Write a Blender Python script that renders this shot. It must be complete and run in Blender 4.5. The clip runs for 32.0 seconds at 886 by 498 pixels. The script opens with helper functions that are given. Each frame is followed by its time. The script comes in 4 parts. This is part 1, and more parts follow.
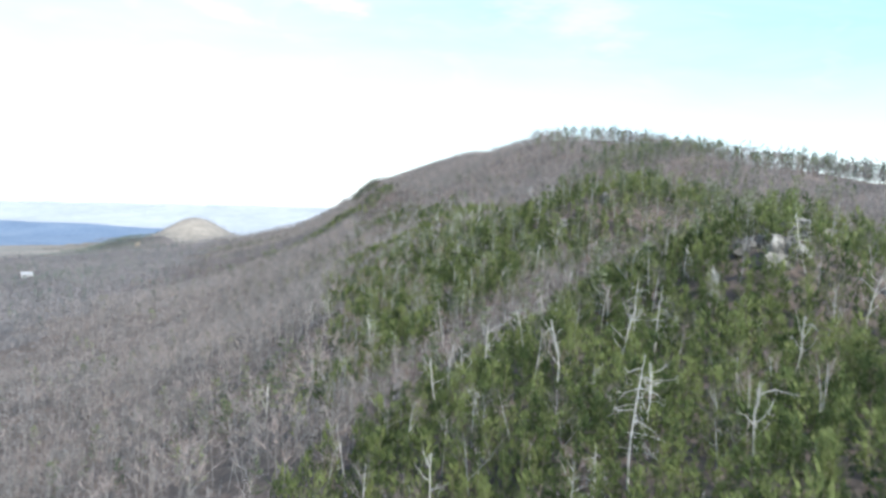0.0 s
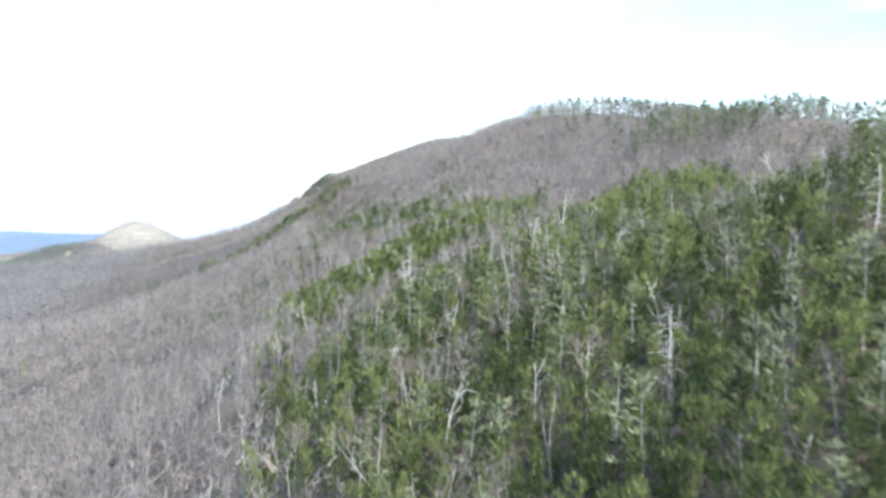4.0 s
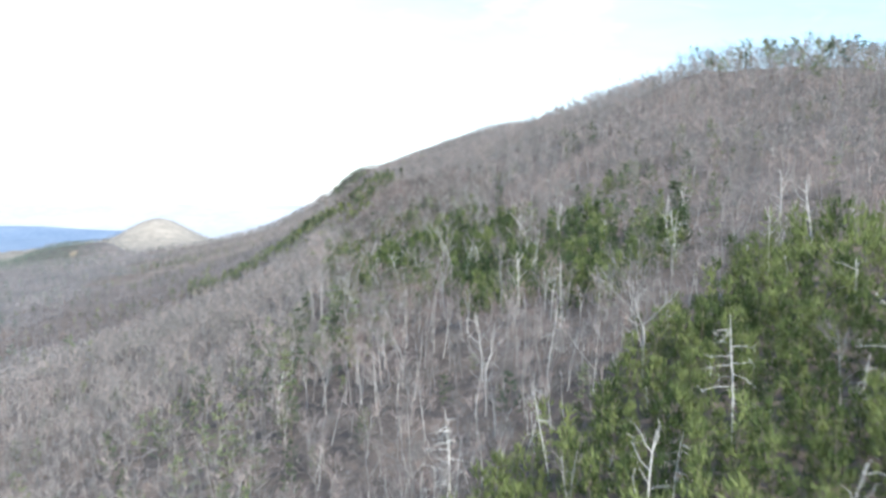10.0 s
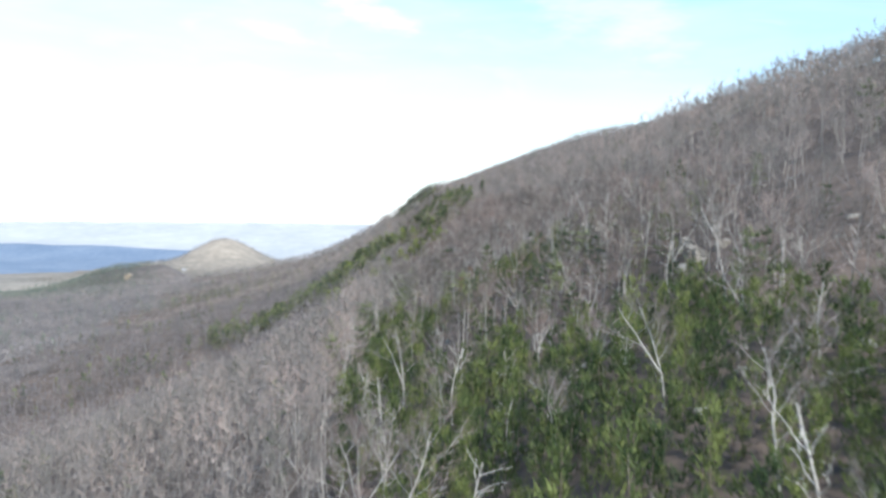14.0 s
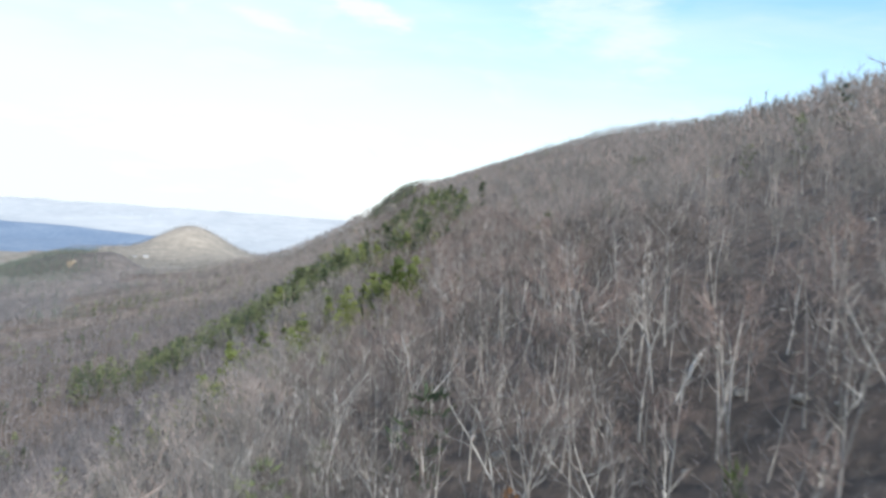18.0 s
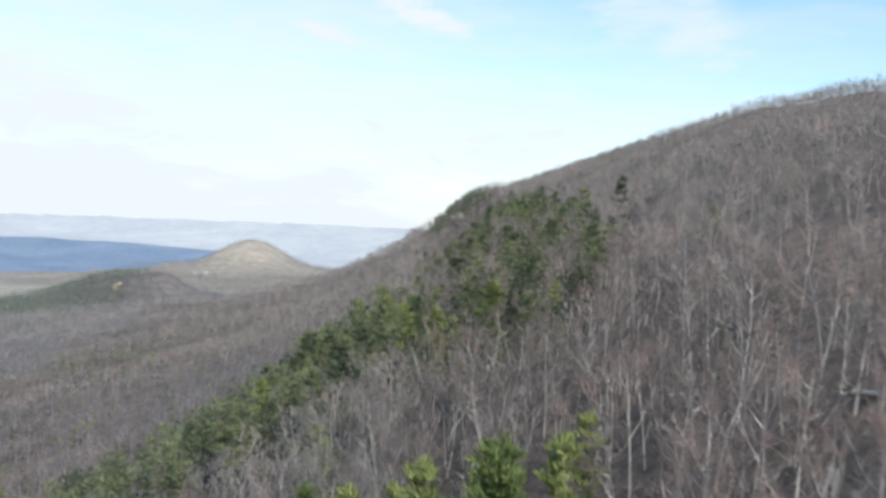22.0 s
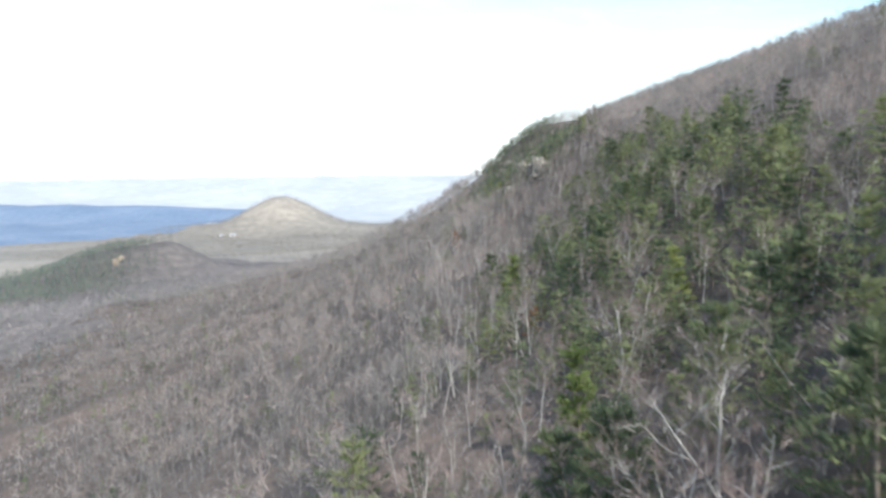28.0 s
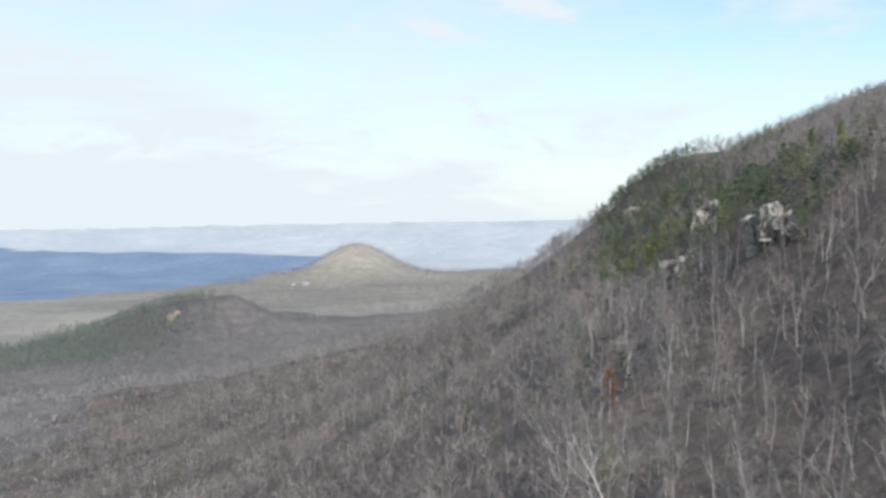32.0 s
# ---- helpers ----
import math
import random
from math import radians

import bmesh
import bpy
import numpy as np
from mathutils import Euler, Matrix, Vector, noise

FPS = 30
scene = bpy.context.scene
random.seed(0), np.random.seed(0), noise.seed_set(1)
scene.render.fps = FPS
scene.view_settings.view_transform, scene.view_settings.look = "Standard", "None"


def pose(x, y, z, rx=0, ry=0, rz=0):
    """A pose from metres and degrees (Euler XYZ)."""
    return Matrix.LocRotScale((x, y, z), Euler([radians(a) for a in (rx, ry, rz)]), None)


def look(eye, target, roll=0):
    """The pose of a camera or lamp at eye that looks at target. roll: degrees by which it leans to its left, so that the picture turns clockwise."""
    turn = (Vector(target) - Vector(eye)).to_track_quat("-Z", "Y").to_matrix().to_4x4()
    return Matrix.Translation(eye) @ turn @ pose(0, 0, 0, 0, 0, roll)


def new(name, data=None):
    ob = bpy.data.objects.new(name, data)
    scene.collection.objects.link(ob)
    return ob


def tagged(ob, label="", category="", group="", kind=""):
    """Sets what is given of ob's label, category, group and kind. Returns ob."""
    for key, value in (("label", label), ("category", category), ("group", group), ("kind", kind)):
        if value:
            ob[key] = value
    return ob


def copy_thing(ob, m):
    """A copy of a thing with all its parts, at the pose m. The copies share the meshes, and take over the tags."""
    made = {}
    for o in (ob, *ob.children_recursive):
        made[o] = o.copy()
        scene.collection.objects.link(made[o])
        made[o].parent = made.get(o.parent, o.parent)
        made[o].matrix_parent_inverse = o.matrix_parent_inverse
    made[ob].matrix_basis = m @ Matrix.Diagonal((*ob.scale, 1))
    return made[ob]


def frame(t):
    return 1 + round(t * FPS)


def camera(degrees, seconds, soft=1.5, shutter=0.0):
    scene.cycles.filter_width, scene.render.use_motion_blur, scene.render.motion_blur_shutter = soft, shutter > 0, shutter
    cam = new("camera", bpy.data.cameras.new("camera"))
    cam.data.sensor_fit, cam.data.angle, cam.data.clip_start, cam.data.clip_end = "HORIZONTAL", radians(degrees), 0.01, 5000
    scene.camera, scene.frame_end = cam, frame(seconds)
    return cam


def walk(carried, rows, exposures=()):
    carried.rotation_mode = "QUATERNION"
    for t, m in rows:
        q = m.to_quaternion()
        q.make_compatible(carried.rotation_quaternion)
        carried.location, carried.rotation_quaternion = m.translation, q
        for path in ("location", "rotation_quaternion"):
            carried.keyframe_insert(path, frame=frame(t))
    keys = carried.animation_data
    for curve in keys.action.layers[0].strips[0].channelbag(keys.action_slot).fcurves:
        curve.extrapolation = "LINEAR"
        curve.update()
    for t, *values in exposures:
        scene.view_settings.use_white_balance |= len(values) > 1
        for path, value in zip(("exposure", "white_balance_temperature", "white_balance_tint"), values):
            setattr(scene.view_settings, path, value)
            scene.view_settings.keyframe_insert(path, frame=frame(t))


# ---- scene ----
cam = camera(54.0, 32.0, soft=3.1, shutter=0.3)
PATH = [  # seconds, x, y, z, yaw, pitch, roll
    (0, 0.00, 0.00, 0.00, -6.47, -2.81, 1.29),
    (0.5, -0.02, 16.57, 0.16, -6.89, -3.49, 0.88),
    (1, -0.01, 33.12, 0.28, -7.28, -2.86, 1.10),
    (1.5, 0.02, 49.66, 0.39, -6.86, -3.69, 1.32),
    (2, 0.04, 66.20, 0.45, -7.43, -3.42, -0.13),
    (2.5, 0.06, 82.73, 0.49, -8.08, -3.36, -0.28),
    (3, 0.08, 99.24, 0.51, -8.52, -3.62, 0.00),
    (3.5, 0.11, 115.75, 0.52, -9.10, -3.16, -0.22),
    (5.5, 0.59, 181.52, 0.59, -10.47, -3.53, -0.87),
    (6, 1.11, 197.82, 0.68, -10.46, -3.77, 0.18),
    (6.5, 1.74, 214.06, 0.76, -10.55, -3.63, 1.00),
    (7, 2.43, 230.24, 0.80, -10.73, -3.46, 0.69),
    (7.5, 3.08, 246.38, 0.85, -11.98, -4.49, 0.46),
    (8, 3.66, 262.50, 0.91, -11.54, -4.16, 1.69),
    (8.5, 4.23, 278.61, 1.02, -10.47, -3.36, 3.44),
    (9, 4.84, 294.70, 1.13, -5.66, -2.66, 2.59),
    (9.5, 5.49, 310.81, 1.19, -5.00, -3.29, 4.27),
    (10, 6.09, 326.97, 1.15, -7.56, -3.16, 0.38),
    (10.5, 6.67, 343.20, 1.01, -9.64, -1.93, 0.68),
    (11, 7.23, 359.53, 0.88, -8.81, -1.96, 2.07),
    (11.5, 7.82, 375.99, 0.87, -8.02, -2.07, 0.99),
    (12, 8.44, 392.56, 1.03, -7.48, -2.27, 1.16),
    (12.5, 9.08, 409.22, 1.40, -5.62, -1.83, 1.02),
    (13, 9.83, 425.93, 1.92, -4.61, -2.77, 0.08),
    (13.5, 10.72, 442.62, 2.52, -3.46, -1.78, -0.70),
    (14, 11.63, 459.31, 3.15, -2.99, -1.90, 0.53),
    (14.5, 12.43, 476.03, 3.84, -3.87, -1.43, 1.61),
    (16.5, 16.26, 542.42, 6.59, -4.77, -1.11, 3.12),
    (17, 17.00, 558.92, 7.18, -5.03, -1.91, 3.60),
    (17.5, 17.68, 575.40, 7.77, -4.70, -1.98, 4.08),
    (18, 18.30, 591.84, 8.38, -4.40, -1.85, 4.13),
    (18.5, 18.85, 608.23, 9.04, -4.53, -1.57, 2.75),
    (19, 19.28, 624.54, 9.74, -3.26, -0.95, 4.14),
    (19.5, 19.58, 640.81, 10.42, -2.42, -1.09, 5.13),
    (20, 19.78, 657.00, 10.98, -3.10, -0.92, 4.47),
    (20.5, 19.82, 673.15, 11.44, -3.13, -1.43, 5.55),
    (21, 19.74, 689.22, 11.81, -2.69, -2.19, 5.50),
    (21.5, 19.53, 705.19, 12.15, -0.73, -1.53, 2.03),
    (22, 19.23, 721.01, 12.45, -0.04, -1.75, 2.34),
    (22.5, 18.93, 736.62, 12.64, 0.63, -1.86, 1.60),
    (23, 18.66, 752.06, 12.73, 1.47, -2.63, 2.14),
    (23.5, 18.37, 767.43, 12.81, 1.82, -3.46, 1.42),
    (24, 17.97, 782.85, 12.99, 0.35, -2.64, -0.55),
    (24.5, 17.44, 798.34, 13.26, 0.50, -2.78, -0.64),
    (25, 16.79, 813.90, 13.59, 1.11, -2.27, -1.59),
    (25.5, 16.07, 829.46, 13.93, 2.10, -5.15, -2.36),
    (26, 15.31, 844.98, 14.26, 2.14, -4.14, -3.94),
    (26.5, 14.49, 860.45, 14.57, 1.70, -3.77, -2.64),
    (28.5, 10.33, 920.78, 15.04, 2.92, -5.69, -0.29),
    (29, 8.96, 935.58, 15.17, 3.22, -5.12, -0.10),
    (29.5, 7.53, 950.33, 15.31, 3.83, -4.45, -0.22),
    (30, 6.05, 965.06, 15.49, 5.39, -3.69, 1.40),
    (30.5, 4.51, 979.77, 15.74, 7.10, -3.17, 1.97),
    (31, 2.95, 994.47, 16.05, 6.55, -3.08, 1.30),
    (31.5, 1.37, 1009.17, 16.37, 7.02, -2.69, 0.37),
    (32, -0.20, 1023.86, 16.68, 7.70, -2.37, -0.98),
]


def aim(x, y, z, yaw, pitch, roll):
    """A camera pose from its place, heading (to the left of +y), pitch and roll."""
    return pose(x, y, z, 0, 0, yaw) @ pose(0, 0, 0, 90 + pitch) @ pose(0, 0, 0, 0, 0, roll)


walk(cam, [(t, aim(*p)) for t, *p in PATH], exposures=[
    (0, 0.3, 6200, 7), (1, 0.44, 6200, 7), (3.5, 0.64, 6200, 7), (5.5, 1.06, 6200, 7), (8.5, 1.12, 6200, 7), (9.5, 0.72, 6200, 7),
    (11, 0.55, 6200, 7), (12, 0.5, 6250, 7), (13, 0.34, 6300, 8), (17, 0.2, 6400, 8), (19, 0.05, 6450, 8), (23, -0.05, 6450, 8),
    (26, 0.24, 6450, 8), (28.5, 0.34, 6450, 8), (29.3, 0.27, 6450, 8), (31, -0.12, 6450, 8), (32, -0.13, 6450, 8)])

# ---- sky and sun ----
SUN_AZ, SUN_EL = radians(152), radians(38)     # azimuth from +y, to the right
world = bpy.data.worlds.new("sky")
scene.world = world
world.use_nodes = True
wn, wl = world.node_tree.nodes, world.node_tree.links
wn.clear()
sky = wn.new("ShaderNodeTexSky")
sky.sky_type, sky.sun_disc = "NISHITA", False
sky.sun_elevation, sky.sun_rotation = SUN_EL, SUN_AZ
sky.altitude, sky.air_density, sky.dust_density, sky.ozone_density = 400, 1.0, 0.6, 2.5
coord, split, mapping = wn.new("ShaderNodeTexCoord"), wn.new("ShaderNodeSeparateXYZ"), wn.new("ShaderNodeMapping")
mapping.inputs["Scale"].default_value = (1.6, 1.6, 7.5)
cloud, ramp = wn.new("ShaderNodeTexNoise"), wn.new("ShaderNodeValToRGB")
cloud.inputs["Scale"].default_value, cloud.inputs["Detail"].default_value, cloud.inputs["Roughness"].default_value = 2.6, 7, 0.55
cloud.inputs["Distortion"].default_value = 0.3
ramp.color_ramp.elements[0].position, ramp.color_ramp.elements[1].position = 0.30, 0.78


def sums(a, b, c):
    """A node that gives a * b + c; each may be a socket or a number."""
    node = wn.new("ShaderNodeMath")
    node.operation = "MULTIPLY_ADD"
    for k, v in enumerate((a, b, c)):
        if isinstance(v, (int, float)):
            node.inputs[k].default_value = v
        else:
            wl.new(v, node.inputs[k])
    return node.outputs[0]


wl.new(coord.outputs["Generated"], split.inputs[0])
wl.new(coord.outputs["Generated"], mapping.inputs["Vector"])
wl.new(mapping.outputs[0], cloud.inputs["Vector"])
wl.new(cloud.outputs["Fac"], ramp.inputs[0])
# thin high cloud, thickest low down and on the sunny side
streak, wisp, wisps = wn.new("ShaderNodeMapping"), wn.new("ShaderNodeTexNoise"), wn.new("ShaderNodeValToRGB")
streak.inputs["Scale"].default_value, streak.inputs["Rotation"].default_value = (2.2, 1.2, 6.0), (0.3, 0.5, 0.4)
wisp.inputs["Scale"].default_value, wisp.inputs["Detail"].default_value, wisp.inputs["Distortion"].default_value = 4.5, 8, 0.8
wisps.color_ramp.elements[0].position, wisps.color_ramp.elements[1].position = 0.56, 0.8
wl.new(coord.outputs["Generated"], streak.inputs["Vector"])
wl.new(streak.outputs[0], wisp.inputs["Vector"])
wl.new(wisp.outputs["Fac"], wisps.inputs[0])
thick = sums(ramp.outputs[0], 0.5, sums(wisps.outputs[0], 0.3, sums(split.outputs[2], -2.3, sums(split.outputs[0], -0.62, 0.74))))


def cloudlet(cx, cz, tilt, long, wide, dense):
    """How thick a lone streak of cloud is: an uneven oval round a direction."""
    u, w = sums(split.outputs[0], 1.0, -cx), sums(split.outputs[2], 1.0, -cz)
    along = sums(u, math.cos(tilt) / long, sums(w, math.sin(tilt) / long, 0.0))
    across = sums(u, -math.sin(tilt) / wide, sums(w, math.cos(tilt) / wide, 0.0))
    off = sums(along, along, sums(across, across, 0.0))
    body = wn.new("ShaderNodeMapRange")
    wl.new(sums(shred.outputs["Fac"], 2.6, sums(off, -0.9, -0.55)), body.inputs[0])
    body.interpolation_type = "SMOOTHSTEP"
    body.inputs["To Max"].default_value = dense
    return body.outputs[0]


shred, comb = wn.new("ShaderNodeTexNoise"), wn.new("ShaderNodeMapping")
comb.inputs["Scale"].default_value, comb.inputs["Rotation"].default_value = (6.0, 3.0, 22.0), (0.0, -0.33, 0.0)
shred.inputs["Scale"].default_value, shred.inputs["Detail"].default_value, shred.inputs["Roughness"].default_value = 2.2, 6, 0.6
wl.new(coord.outputs["Generated"], comb.inputs["Vector"])
wl.new(comb.outputs[0], shred.inputs["Vector"])
thick = sums(cloudlet(-0.035, 0.228, -0.3, 0.075, 0.02, 0.75), 1.0, sums(cloudlet(0.23, 0.23, -0.5, 0.11, 0.06, 0.4), 1.0, thick))
thick = sums(cloudlet(-0.14, 0.205, -0.25, 0.05, 0.015, 0.45), 1.0, thick)
veil = wn.new("ShaderNodeMix")
veil.data_type, veil.clamp_factor = "RGBA", True
veil.inputs[7].default_value = (6.05, 6.5, 6.9, 1)
back, wout = wn.new("ShaderNodeBackground"), wn.new("ShaderNodeOutputWorld")
back.inputs["Strength"].default_value = 0.15
wl.new(thick, veil.inputs[0])
clear = wn.new("ShaderNodeHueSaturation")
clear.inputs["Saturation"].default_value, clear.inputs["Value"].default_value, clear.inputs["Hue"].default_value = 1.03, 1.5, 0.488
wl.new(sky.outputs[0], clear.inputs["Color"])
wl.new(clear.outputs[0], veil.inputs[6])
wl.new(veil.outputs[2], back.inputs[0])
wl.new(back.outputs[0], wout.inputs[0])
sun = new("sun", bpy.data.lights.new("sun", "SUN"))
sun.data.energy, sun.data.angle, sun.data.color = 4.6, radians(2.5), (1.0, 0.955, 0.89)
sun.matrix_world = look((0, 0, 0), (-math.sin(SUN_AZ) * math.cos(SUN_EL), -math.cos(SUN_AZ) * math.cos(SUN_EL), -math.sin(SUN_EL)))

# ---- materials ----
def surface(name, colours, scale=1.0, rough=0.9, bump=0.3, fine=12.0, per_piece=0.0, spec=0.2, translucent=0.0, per_tree=0.0):
    """A matt outdoor surface: two or three colours mixed by coarse and fine noise, with relief, and tone that varies piece by piece and tree by tree."""
    m = bpy.data.materials.new(name)
    m.use_nodes = True
    n, l = m.node_tree.nodes, m.node_tree.links
    b = n["Principled BSDF"]
    b.inputs["Roughness"].default_value = rough
    b.inputs["Specular IOR Level"].default_value = spec
    geo = n.new("ShaderNodeNewGeometry")
    big, small = n.new("ShaderNodeTexNoise"), n.new("ShaderNodeTexNoise")
    big.inputs["Scale"].default_value, small.inputs["Scale"].default_value = scale, scale * fine
    big.inputs["Detail"].default_value, small.inputs["Detail"].default_value = 3, 4
    l.new(geo.outputs["Position"], big.inputs["Vector"])
    l.new(geo.outputs["Position"], small.inputs["Vector"])
    add = n.new("ShaderNodeMath")
    add.operation = "MULTIPLY_ADD"
    add.inputs[1].default_value = 0.5
    half = n.new("ShaderNodeMath")
    half.operation = "MULTIPLY"
    half.inputs[1].default_value = 0.5
    l.new(big.outputs["Fac"], half.inputs[0])
    l.new(small.outputs["Fac"], add.inputs[0])
    l.new(half.outputs[0], add.inputs[2])
    r = n.new("ShaderNodeValToRGB")
    e = r.color_ramp.elements
    e[0].position, e[1].position = 0.36, 0.64
    e[0].color, e[1].color = (*colours[0], 1), (*colours[-1], 1)
    if len(colours) == 3:
        e.new(0.5).color = (*colours[1], 1)
    value = add.outputs[0]
    if per_piece:
        shift = n.new("ShaderNodeMath")
        shift.operation = "MULTIPLY_ADD"
        shift.inputs[1].default_value = per_piece
        less = n.new("ShaderNodeMath")
        less.operation = "SUBTRACT"
        less.inputs[1].default_value = per_piece / 2
        l.new(geo.outputs["Random Per Island"], shift.inputs[0])
        l.new(value, less.inputs[0])
        l.new(less.outputs[0], shift.inputs[2])
        value = shift.outputs[0]
    if per_tree:
        tone, differ = n.new("ShaderNodeAttribute"), n.new("ShaderNodeMath")
        tone.attribute_name = "tone"
        differ.operation = "MULTIPLY_ADD"
        differ.inputs[1].default_value = per_tree
        l.new(tone.outputs["Fac"], differ.inputs[0])
        l.new(value, differ.inputs[2])
        value = differ.outputs[0]
    l.new(value, r.inputs[0])
    l.new(r.outputs[0], b.inputs["Base Color"])
    if bump:
        bp = n.new("ShaderNodeBump")
        bp.inputs["Strength"].default_value, bp.inputs["Distance"].default_value = bump, 0.4 / scale / fine
        l.new(small.outputs["Fac"], bp.inputs["Height"])
        l.new(bp.outputs[0], b.inputs["Normal"])
    if translucent:
        t, mix = n.new("ShaderNodeBsdfTranslucent"), n.new("ShaderNodeMixShader")
        mix.inputs[0].default_value = translucent
        l.new(r.outputs[0], t.inputs[0])
        l.new(b.outputs[0], mix.inputs[1])
        l.new(t.outputs[0], mix.inputs[2])
        l.new(mix.outputs[0], n["Material Output"].inputs[0])
    return m


LITTER = surface("leaf_litter", [(0.078, 0.064, 0.056), (0.136, 0.108, 0.092), (0.21, 0.16, 0.131)], 0.05, bump=0.5, fine=16)
TWIG = surface("twigs", [(0.132, 0.12, 0.109), (0.215, 0.184, 0.17), (0.325, 0.25, 0.222)], 0.018, fine=9, bump=0, per_piece=0.06, translucent=0.3, per_tree=0.4)
# this tone and the next are lightened for haze on farther woods
UP_TWIG = surface("brown_grey_twigs", [(0.235, 0.222, 0.204), (0.33, 0.297, 0.278), (0.43, 0.35, 0.315)], 0.016, fine=8, bump=0, per_piece=0.05, translucent=0.35, per_tree=0.4)
LOW_TWIG = surface("haze_paled_twigs", [(0.235, 0.222, 0.208), (0.322, 0.292, 0.275), (0.41, 0.345, 0.313)], 0.014, fine=9, bump=0, per_piece=0.05, translucent=0.35, per_tree=0.4)
# haze and shade of the hollow, put into its twig colour
MAUVE_TWIG = surface("hollow_haze_twigs", [(0.17, 0.162, 0.166), (0.226, 0.209, 0.214), (0.285, 0.253, 0.25)], 0.01, fine=9, bump=0, per_piece=0.05, translucent=0.3, per_tree=0.4)
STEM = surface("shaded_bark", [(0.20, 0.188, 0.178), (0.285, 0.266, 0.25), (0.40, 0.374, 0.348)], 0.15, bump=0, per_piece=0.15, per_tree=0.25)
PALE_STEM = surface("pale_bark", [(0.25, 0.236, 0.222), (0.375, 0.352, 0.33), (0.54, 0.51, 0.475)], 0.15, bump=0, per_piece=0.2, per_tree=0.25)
BARK = surface("grey_bark", [(0.30, 0.288, 0.27), (0.44, 0.42, 0.395), (0.60, 0.575, 0.54)], 0.8, bump=0.4, per_piece=0.15, per_tree=0.2)
DEAD = surface("weathered_deadwood", [(0.44, 0.42, 0.385), (0.59, 0.56, 0.515), (0.72, 0.69, 0.64)], 0.6, bump=0.4, per_piece=0.15)
PINE = surface("pine_needles", [(0.08, 0.108, 0.066), (0.15, 0.182, 0.1), (0.26, 0.29, 0.148)], 0.09, fine=6, bump=0, per_piece=0.12, translucent=0.32, per_tree=0.36)
YOUNG = surface("young_pine_needles", [(0.064, 0.09, 0.034), (0.136, 0.17, 0.06), (0.235, 0.268, 0.1)], 0.1, fine=6, bump=0, per_piece=0.12, translucent=0.32, per_tree=0.4)
DARK_YOUNG = surface("deep_green_needles", [(0.05, 0.078, 0.036), (0.105, 0.14, 0.055), (0.2, 0.235, 0.085)], 0.1, fine=6, bump=0, per_piece=0.12, translucent=0.3, per_tree=0.35)
# pines on the far nose, greyed in colour for haze
NOSE_PINE = surface("grey_green_needles", [(0.07, 0.094, 0.076), (0.118, 0.148, 0.105), (0.19, 0.215, 0.14)], 0.06, fine=6, bump=0, per_piece=0.1, translucent=0.25, per_tree=0.35)
OLIVE_PINE = surface("olive_pine_needles", [(0.088, 0.114, 0.068), (0.162, 0.192, 0.1), (0.275, 0.3, 0.15)], 0.09, fine=6, bump=0, per_piece=0.1, translucent=0.32, per_tree=0.38)
PBARK = surface("pine_bark", [(0.12, 0.095, 0.08), (0.2, 0.165, 0.14), (0.28, 0.24, 0.2)], 0.9, bump=0.4)
PALE_PINE = surface("pale_pine_needles", [(0.13, 0.15, 0.085), (0.20, 0.225, 0.13), (0.29, 0.315, 0.19)], 0.05, fine=9, bump=0, per_piece=0.3, translucent=0.25)
BRIGHT = surface("yellow_green_needles", [(0.125, 0.165, 0.06), (0.225, 0.27, 0.098), (0.34, 0.37, 0.145)], 0.1, fine=6, bump=0, per_piece=0.12, translucent=0.35, per_tree=0.3)
ROCK = surface("sandstone", [(0.10, 0.095, 0.088), (0.26, 0.245, 0.222), (0.42, 0.40, 0.36)], 0.35, bump=0.9, fine=7, per_piece=0.15)
# far twigs, tinted and paled in colour for haze
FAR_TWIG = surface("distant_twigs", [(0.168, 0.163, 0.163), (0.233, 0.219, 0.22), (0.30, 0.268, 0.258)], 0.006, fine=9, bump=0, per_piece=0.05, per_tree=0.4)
# valley ground, painted paler than the litter for haze
VALLEY = surface("valley_floor", [(0.118, 0.105, 0.099), (0.165, 0.144, 0.133), (0.228, 0.193, 0.172)], 0.006, bump=0.2, fine=14)
# the haze over the plain is painted into its base colour
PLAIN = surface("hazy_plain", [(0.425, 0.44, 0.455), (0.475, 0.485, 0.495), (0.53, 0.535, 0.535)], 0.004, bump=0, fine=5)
# blue of haze and cloud shadow on the ridge, painted into its colour
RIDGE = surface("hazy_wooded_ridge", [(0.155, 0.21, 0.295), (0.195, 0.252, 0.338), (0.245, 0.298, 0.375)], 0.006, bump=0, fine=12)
# far needles, greyed in colour for haze
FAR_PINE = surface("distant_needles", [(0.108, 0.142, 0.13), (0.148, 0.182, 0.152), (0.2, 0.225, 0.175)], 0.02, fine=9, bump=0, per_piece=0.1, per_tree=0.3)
# sunlight on the lone hill, put into its twig colour
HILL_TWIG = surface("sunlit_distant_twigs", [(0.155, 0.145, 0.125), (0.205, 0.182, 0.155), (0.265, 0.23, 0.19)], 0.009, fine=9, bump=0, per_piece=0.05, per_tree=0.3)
# pale fields, and the hill's ground lightened for the sun on it
PALE = surface("pale_fields_and_lit_hill", [(0.225, 0.203, 0.176), (0.295, 0.26, 0.22), (0.38, 0.33, 0.275)], 0.005, bump=0.1, fine=10)


# ---- the shape of the land ----
def smooth_line(v, xs, zs, w):
    """A broken line through (xs, zs), rounded over a width of w."""
    return sum(np.interp(v + w * k, xs, zs) for k in (-0.5, -0.25, 0.0, 0.25, 0.5)) / 5


